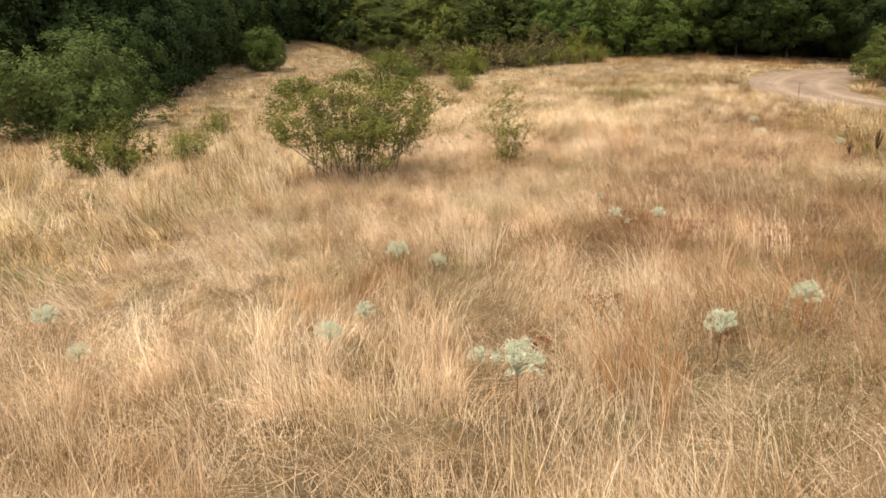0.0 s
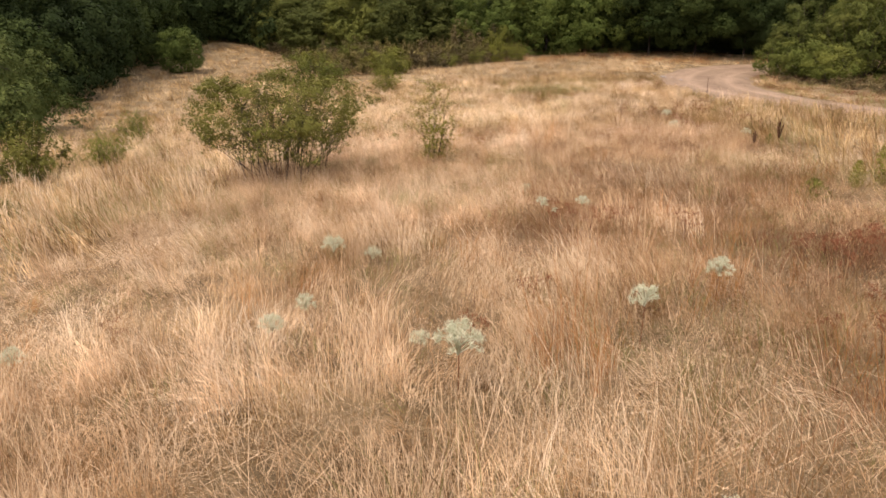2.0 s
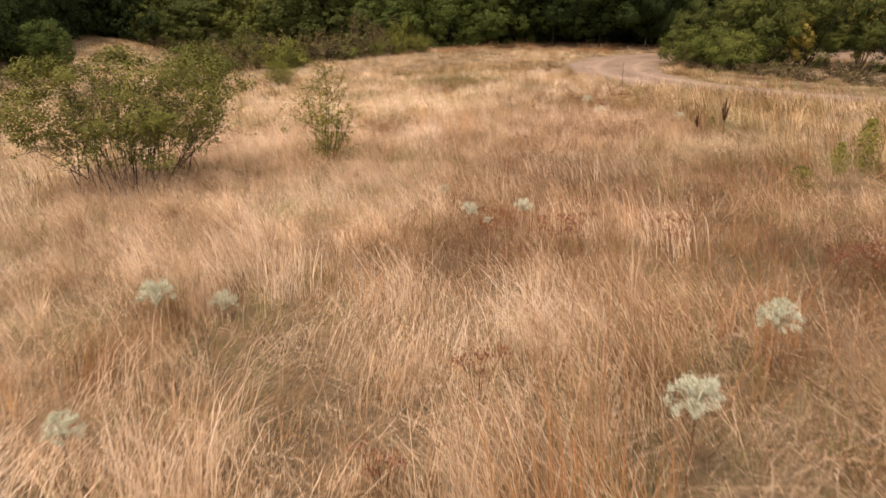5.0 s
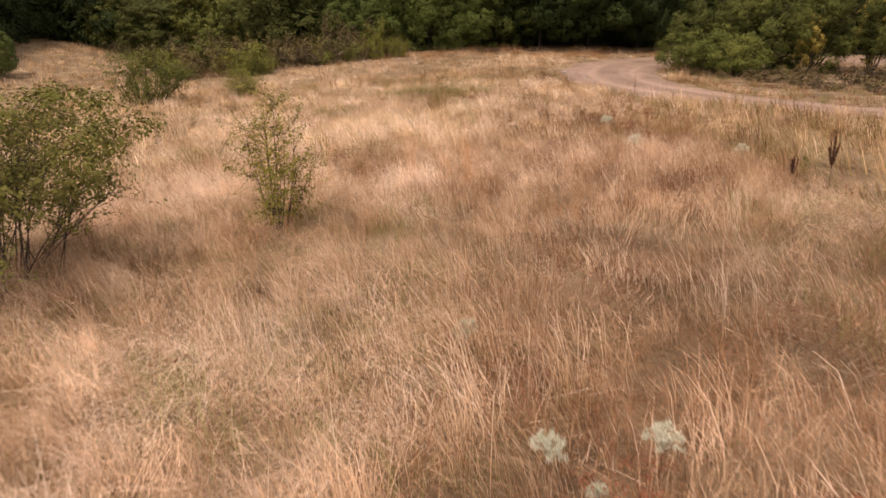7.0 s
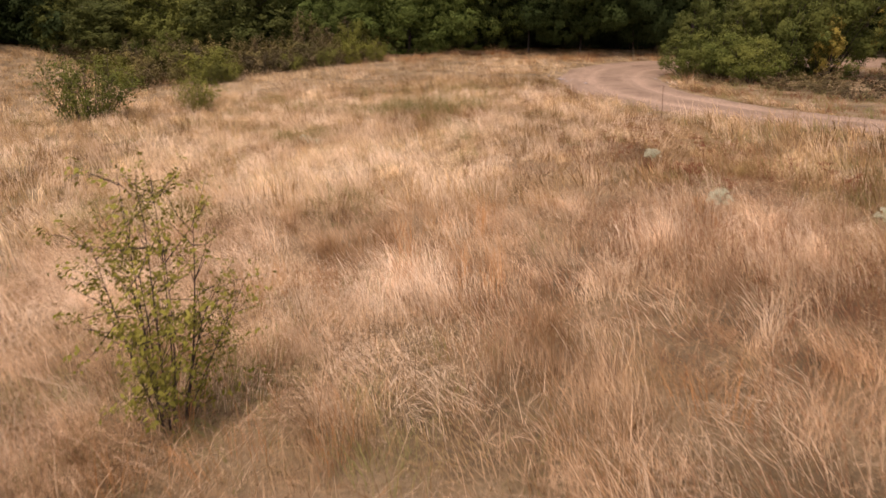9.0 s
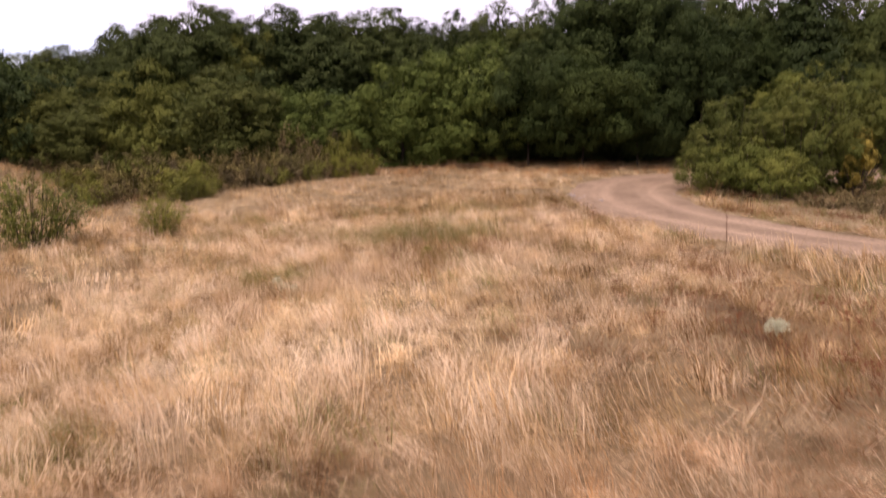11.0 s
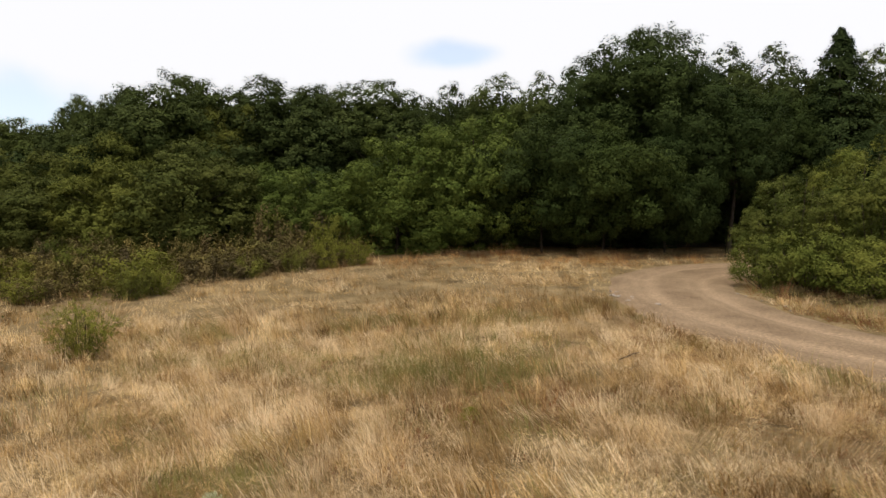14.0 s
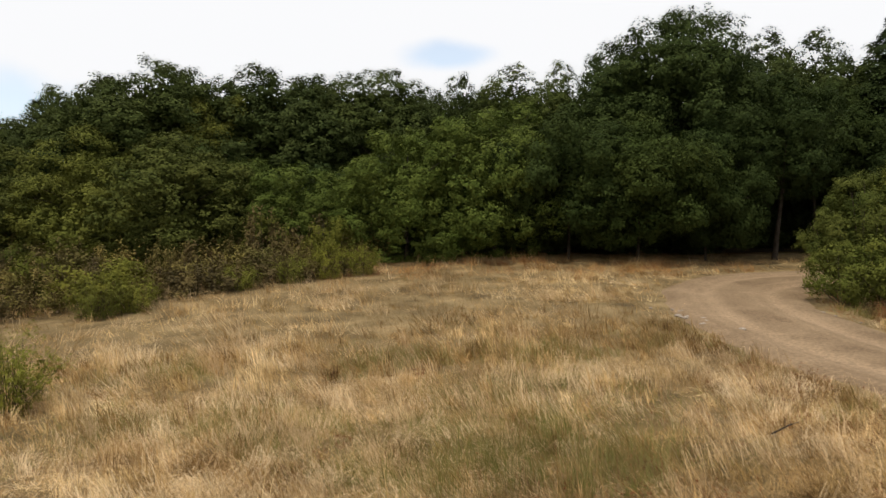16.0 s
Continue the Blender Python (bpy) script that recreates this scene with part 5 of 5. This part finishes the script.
grass("withered_mat", "low tangled rust-brown stalks among the grass", M_RUST, 110, *NEAR, 11, 0.12, (0.24, 0.52), 0.0036, 0, lambda x, y: 0.3 * spot(x, y, RUST_SPOTS, 1.1), 3.0, 2.2, None, 0.6, 0.14)
grass("laid_grass", "pale flattened straw lying over the meadow", M_PLUME, 40, *NEAR, 12, 0.12, (0.30, 0.58), 0.0030, 0, pale, 2.0, 2.4, None, 0.5, 0.22)


def bunch(x, y):
    """Tussocks stand in clumps with low matted grass between them."""
    return np.clip(drift(x, y, 0.62, 71) * 3.4 - 1.15, 0, 1)


def swept(x, y):
    return np.clip(drift(x, y, 1.0, 51) * 3.2 - 0.9, 0, 1) * (1 - 0.9 * spot(x, y, RUST_SPOTS, 0.9))


tufts("swept_grass", "long straw blades swept over in tufts by the wind", M_STRAW, 12.0, *NEAR, 56, 0.08, (0.34, 0.70), 0.0026, (0.35, 1.5), lambda x, y: bunch(x, y) * (1 - 0.45 * spot(x, y, RUST_SPOTS, 0.9)))
tufts("swept_grass", "long pale blades bent over by the wind", M_PLUME, 4.6, *NEAR, 54, 0.075, (0.36, 0.72), 0.0025, (0.45, 1.5), lambda x, y: bunch(x, y + 0.3) * (0.15 + 0.85 * pale(x, y)))
tufts("fallen_grass", "pale straw lying flat in swirls on the meadow", M_PLUME, 3.2, *NEAR, 44, 0.13, (0.36, 0.62), 0.0030, (1.2, 1.58), lambda x, y: 0.1 + 0.9 * swept(x, y), 0.5, 0.26, 2, 1.0)
tufts("fallen_grass", "brown straw lying flat in swirls on the meadow", M_STRAW, 3.4, *NEAR, 44, 0.13, (0.34, 0.62), 0.0030, (1.0, 1.55), lambda x, y: 0.2 + 0.8 * swept(x + 5, y), 0.6, 0.24, 1, 1.2)
# the stretch ahead of the path's end
AHEAD = ((-5.5, 13.0), (5.8, 30.0))
grass("laid_grass", "pale flattened straw ahead of the path", M_PLUME, 28, *AHEAD, 10, 0.13, (0.34, 0.70), 0.0065, 0, pale, 2.0, 2.4, None, 0.5, 0.22)
grass("matted_grass", "low tangled brown grass ahead of the path", M_LAID, 55, *AHEAD, 12, 0.13, (0.28, 0.60), 0.0070, 0, lambda x, y: 1 - 0.5 * spot(x, y, RUST_SPOTS, 0.9), 3.0, 2.4, None, 0.6, 0.14)
grass("withered_mat", "low tangled rust-brown stalks ahead of the path", M_RUST, 75, *AHEAD, 11, 0.13, (0.26, 0.56), 0.0070, 0, lambda x, y: 0.9 * spot(x, y, RUST_SPOTS, 1.1), 3.0, 2.2, None, 0.6, 0.14)
grass("dry_grass", "wind-laid dry straw grass ahead of the path", M_LAID, 22, *AHEAD, 12, 0.07, (0.22, 0.50), 0.0056, 0, lambda x, y: 1 - 0.92 * spot(x, y, RUST_SPOTS, 1.0), 0.6, 1.35, None, 0.30)
grass("rust_grass", "dark rust-brown withered stalks ahead of the path", M_RUST, 36, *AHEAD, 13, 0.08, (0.26, 0.52), 0.0058, 0, rusty, 1.2, 0.9, (0.22, 0.026, M_RED))
grass("plume_grass", "pale wind-swept dry grass tufts ahead of the path", M_PLUME, 11, *AHEAD, 22, 0.07, (0.42, 0.86), 0.0060, 0, pale, 0.8, 1.2, None, 0.25)
grass("green_grass", "olive green grass ahead of the path", M_GREENGRASS, 36, *AHEAD, 20, 0.08, (0.36, 0.72), 0.0052, 0, green, 1.2, 0.5)
tufts("swept_grass", "long straw blades laid over in tufts ahead of the path", M_LAID, 9.5, *AHEAD, 44, 0.09, (0.28, 0.62), 0.0048, (0.5, 1.55), lambda x, y: bunch(x, y) * (1 - 0.85 * spot(x, y, RUST_SPOTS, 0.9)) * (1 - 0.75 * spot(x, y, GREEN_SPOTS, 0.7)), steps=1)
tufts("swept_grass", "tall pale bent grass tufts ahead of the path", M_PLUME, 4.2, *AHEAD, 46, 0.085, (0.32, 0.70), 0.0042, (0.4, 1.5), lambda x, y: bunch(x, y + 0.3) * (0.2 + 0.8 * pale(x, y)), steps=1)
tufts("fallen_grass", "pale straw lying flat in swirls ahead of the path", M_PLUME, 4.8, *AHEAD, 40, 0.15, (0.40, 0.75), 0.0050, (1.2, 1.58), lambda x, y: 0.1 + 0.9 * swept(x, y), 0.5, 0.30, 1, 1.1)
tufts("fallen_grass", "brown straw lying flat in swirls ahead of the path", M_LAID, 3.8, *AHEAD, 40, 0.15, (0.40, 0.75), 0.0050, (1.1, 1.55), lambda x, y: 0.2 + 0.8 * swept(x + 5, y), 0.6, 0.26, 1, 1.2)
# the meadow on either side and ahead
grass("matted_grass", "low tangled brown grass over the meadow", M_LAID, 20, (-14, -2), (12, 34), 9, 0.16, (0.24, 0.54), 0.011, 0, in_view, 3.0, 2.3, None, 0.6, 0.12)
grass("dry_grass", "dry straw-coloured meadow grass beyond the path", M_LAID, 14, (-14, -2), (12, 34), 14, 0.08, (0.26, 0.78), 0.0082, 0, in_view, 0.7, 1.2, None, 0.3)
grass("plume_grass", "pale dry grass tufts over the meadow", M_PLUME, 16, (-14, -2), (12, 34), 17, 0.08, (0.42, 0.88), 0.0075, 0, lambda x, y: in_view(x, y) * pale(x, y), 0.8, 1.2, None, 0.25)
grass("rust_grass", "reddish-brown dry stalks over the meadow", M_RUST, 9, (-14, -2), (12, 34), 10, 0.09, (0.32, 0.6), 0.007, 0, lambda x, y: in_view(x, y) * rusty(x, y), 0.9, 0.7)
grass("green_grass", "olive green grass patch in the dry meadow", M_GREENGRASS, 44, (-14, -2), (12, 34), 16, 0.09, (0.34, 0.66), 0.0075, 0, lambda x, y: in_view(x, y) * green(x, y), 1.2, 0.6)

tufts("swept_grass", "straw tufts laid over across the meadow", M_LAID, 3.0, (-14, -2), (12, 34), 26, 0.10, (0.45, 0.85), 0.0105, (0.4, 1.5), in_view, steps=1)
tufts("swept_grass", "pale bent grass tufts across the meadow", M_PLUME, 1.8, (-14, -2), (12, 34), 26, 0.10, (0.45, 0.85), 0.0095, (0.4, 1.5), lambda x, y: in_view(x, y) * (0.15 + 0.85 * pale(x, y)), steps=1)


# a stand of upright green grass beside the path, and the tangle at the bush's foot
STAND = [(-0.8, 24.8), (-0.4, 24.5), (0.3, 24.3), (0.8, 24.5), (1.2, 24.8), (0.7, 25.6), (-0.2, 25.4), (0.2, 25.0)]
tufts("green_grass", "upright stand of olive green grass in the dry meadow", M_GREENGRASS, 19, (-1.7, 23.5), (1.9, 26.5), 30, 0.10, (0.42, 0.80), 0.0045, (0.1, 0.8), lambda x, y: spot(x, y, STAND, 0.42), steps=1)
FOOT = [(-4.5, 6.6), (-4.1, 6.4), (-3.6, 6.3), (-3.2, 6.5), (-3.9, 6.9), (-3.4, 7.1), (-4.4, 7.2)]
tufts("rust_grass", "brown withered tangle at the foot of the bush", M_RUST, 16, (-5.4, 5.6), (-2.4, 8.0), 30, 0.10, (0.30, 0.62), 0.0042, (0.3, 1.3), lambda x, y: spot(x, y, FOOT, 0.4), steps=1)
tufts("dry_grass", "straw tufts round the foot of the bush", M_LAID, 9, (-5.4, 5.6), (-2.4, 8.0), 30, 0.08, (0.34, 0.66), 0.0042, (0.2, 1.2), lambda x, y: spot(x, y, FOOT, 0.5), steps=1)

# single large tufts that stand out, laid over by the wind
TUFTS = [(-1.1, 19.8), (-0.8, 20.1), (-0.1, 19.5), (-1.5, 20.8), (-0.9, 22.3), (-3.0, 15.4), (-1.7, 15.8), (1.2, 16.0), (1.3, 13.9), (1.2, 15.4), (-1.6, 15.2), (3.6, 18.6), (2.7, 11.9), (2.9, 11.6), (-0.9, 18.2), (-3.2, 14.6), (-1.3, 2.2), (-0.9, 2.0), (-0.1, 1.8), (-2.6, -1.5), (-2.3, -1.6), (-1.5, -0.8), (0.6, -0.8), (0.8, -1.9), (0.75, -1.75), (-0.7, -0.2), (-1.6, -0.5), (-0.9, 5.2), (-1.3, 5.0), (1.8, 5.2), (3.0, 9.4), (1.0, 13.2), (2.0, 10.8), (0.9, 8.3), (-2.3, 7.9), (3.1, 28.0), (2.5, 25.9), (0.1, 24.6), (-1.9, 25.0), (3.6, 25.0), (3.8, 29.3), (-1.4, 22.9), (1.9, 20.4), (2.6, 22.2), (4.4, 21.5)]
tuft_x, tuft_y = (np.array([p[k] for p in TUFTS]) for k in (0, 1))
tuft_of = np.repeat(np.arange(len(TUFTS)), 64)
tuft_way, tuft_lean = rng.normal(2.8, 0.8, len(TUFTS)), rng.uniform(0.25, 0.95, len(TUFTS))
n_tuft = len(tuft_of)
bx, by = tuft_x[tuft_of] + rng.normal(0, 0.12, n_tuft), tuft_y[tuft_of] + rng.normal(0, 0.12, n_tuft)
tuft_mesh = blades_mesh("tall_tufts", np.stack([bx, by, land(bx, by) - 0.04], 1), rng.uniform(0.30, 0.62, n_tuft), rng.uniform(0.0022, 0.0042, n_tuft), tuft_way[tuft_of] + rng.normal(0, 0.7, n_tuft), np.clip(tuft_lean[tuft_of] + rng.normal(0, 0.28, n_tuft), 0.02, 1.5))
tagged(part("tall_tufts", tuft_mesh, M_PLUME), "large pale tufts of dry grass bent by the wind", "grass", kind="stuff")


def beyond_track(x, y):
    """The bank on the far side of the track."""
    return (x > np.interp(y, [15, 20.7, 23.6, 26.8, 30, 33.4, 36.6, 39.6, 42, 43.2], [40, 11.4, 9.35, 8.4, 8.1, 8.5, 9.3, 10.7, 13.2, 17])) & (y < 43.2)


def far_meadow(x, y):
    return ~((x > -14) & (x < 12) & (y > -2) & (y < 32)) * (y > -0.8 * x - 9) * (y > 1.1 * x - 7) * (y < 55) * ~beyond_track(x, y) * 1.0


grass("dry_grass", "dry pale grass on the far bank and knoll", M_LAID, 7, (-31, 2), (24, 55), 9, 0.16, (0.3, 0.62), 0.017, 0, far_meadow)
tufts("swept_grass", "brown straw tufts on the slope of the bank", M_LAID, 2.2, (-29, 6), (-11, 56), 16, 0.14, (0.35, 0.7), 0.015, (0.3, 1.3), lambda x, y: (y > -0.8 * x - 9) & ~((x > -14) & (y < 32)), steps=1)
grass("plume_grass", "pale dry grass tufts on the far bank", M_PLUME, 4, (-31, 2), (24, 50), 12, 0.10, (0.42, 0.8), 0.014, 0, lambda x, y: far_meadow(x, y) * pale(x, y))


grass("dry_grass", "tall dry tufts along the brow of the meadow", M_LAID, 8, (-10, 30), (19, 48.5), 14, 0.10, (0.34, 0.9), 0.013, 0, lambda x, y: (y < np.where(x < 0, 45 + 0.15 * x, 47.8)) * ~beyond_track(x, y) * 1.0, 0.7, 0.9)
grass("plume_grass", "tall pale tufts along the brow of the meadow", M_PLUME, 5, (-10, 30), (13, 48), 14, 0.09, (0.5, 1.0), 0.011, 0, lambda x, y: pale(x, y) * (y < np.where(x < 0, 45 + 0.15 * x, 47.5)) * ~beyond_track(x, y), 0.6, 0.9)

grass("rust_grass", "reddish-brown dry grass along the foot of the wood", M_RUST, 12, (-3, 40), (15, 48.5), 14, 0.10, (0.34, 0.8), 0.012, 0, lambda x, y: np.clip((y - 42.5) / 3, 0, 1) * (y < 48) * (0.35 + 0.65 * drift(x, y, 1.6, 61)), 0.9, 0.8)
grass("amber_grass", "amber dry grass along the foot of the wood", M_AMBER, 8, (-3, 40), (15, 48.5), 14, 0.10, (0.34, 0.8), 0.012, 0, lambda x, y: np.clip((y - 41.5) / 3, 0, 1) * (y < 48) * drift(x, y, 1.9, 62), 0.9, 0.8)


def verge(x, y):
    d = road_distance(x, y)
    return ((d > 2.2) & (d < 9.0) & beyond_track(x, y)) * np.clip(1.3 - d / 9, 0, 1)


grass("verge_grass", "brown-olive rank grass on the bank beside the track", M_RUST, 11, (8, 17), (24, 43), 14, 0.12, (0.3, 0.75), 0.014, 0, verge, 1.2, 0.8)
grass("verge_grass", "olive grass on the bank beside the track", M_GREENGRASS, 7, (8, 17), (24, 43), 14, 0.12, (0.3, 0.7), 0.014, 0, verge, 1.2, 0.8)


def behind(x, y):
    return (((y < -0.95 * x - 6.5) | (y < 1.2 * x - 6.0)) & ~in_near(x, y)) * 1.0


grass("dry_grass", "dry meadow grass behind the path", M_STRAW, 6, (-16, -14), (18, 16), 10, 0.12, (0.28, 0.62), 0.011, 0, behind)
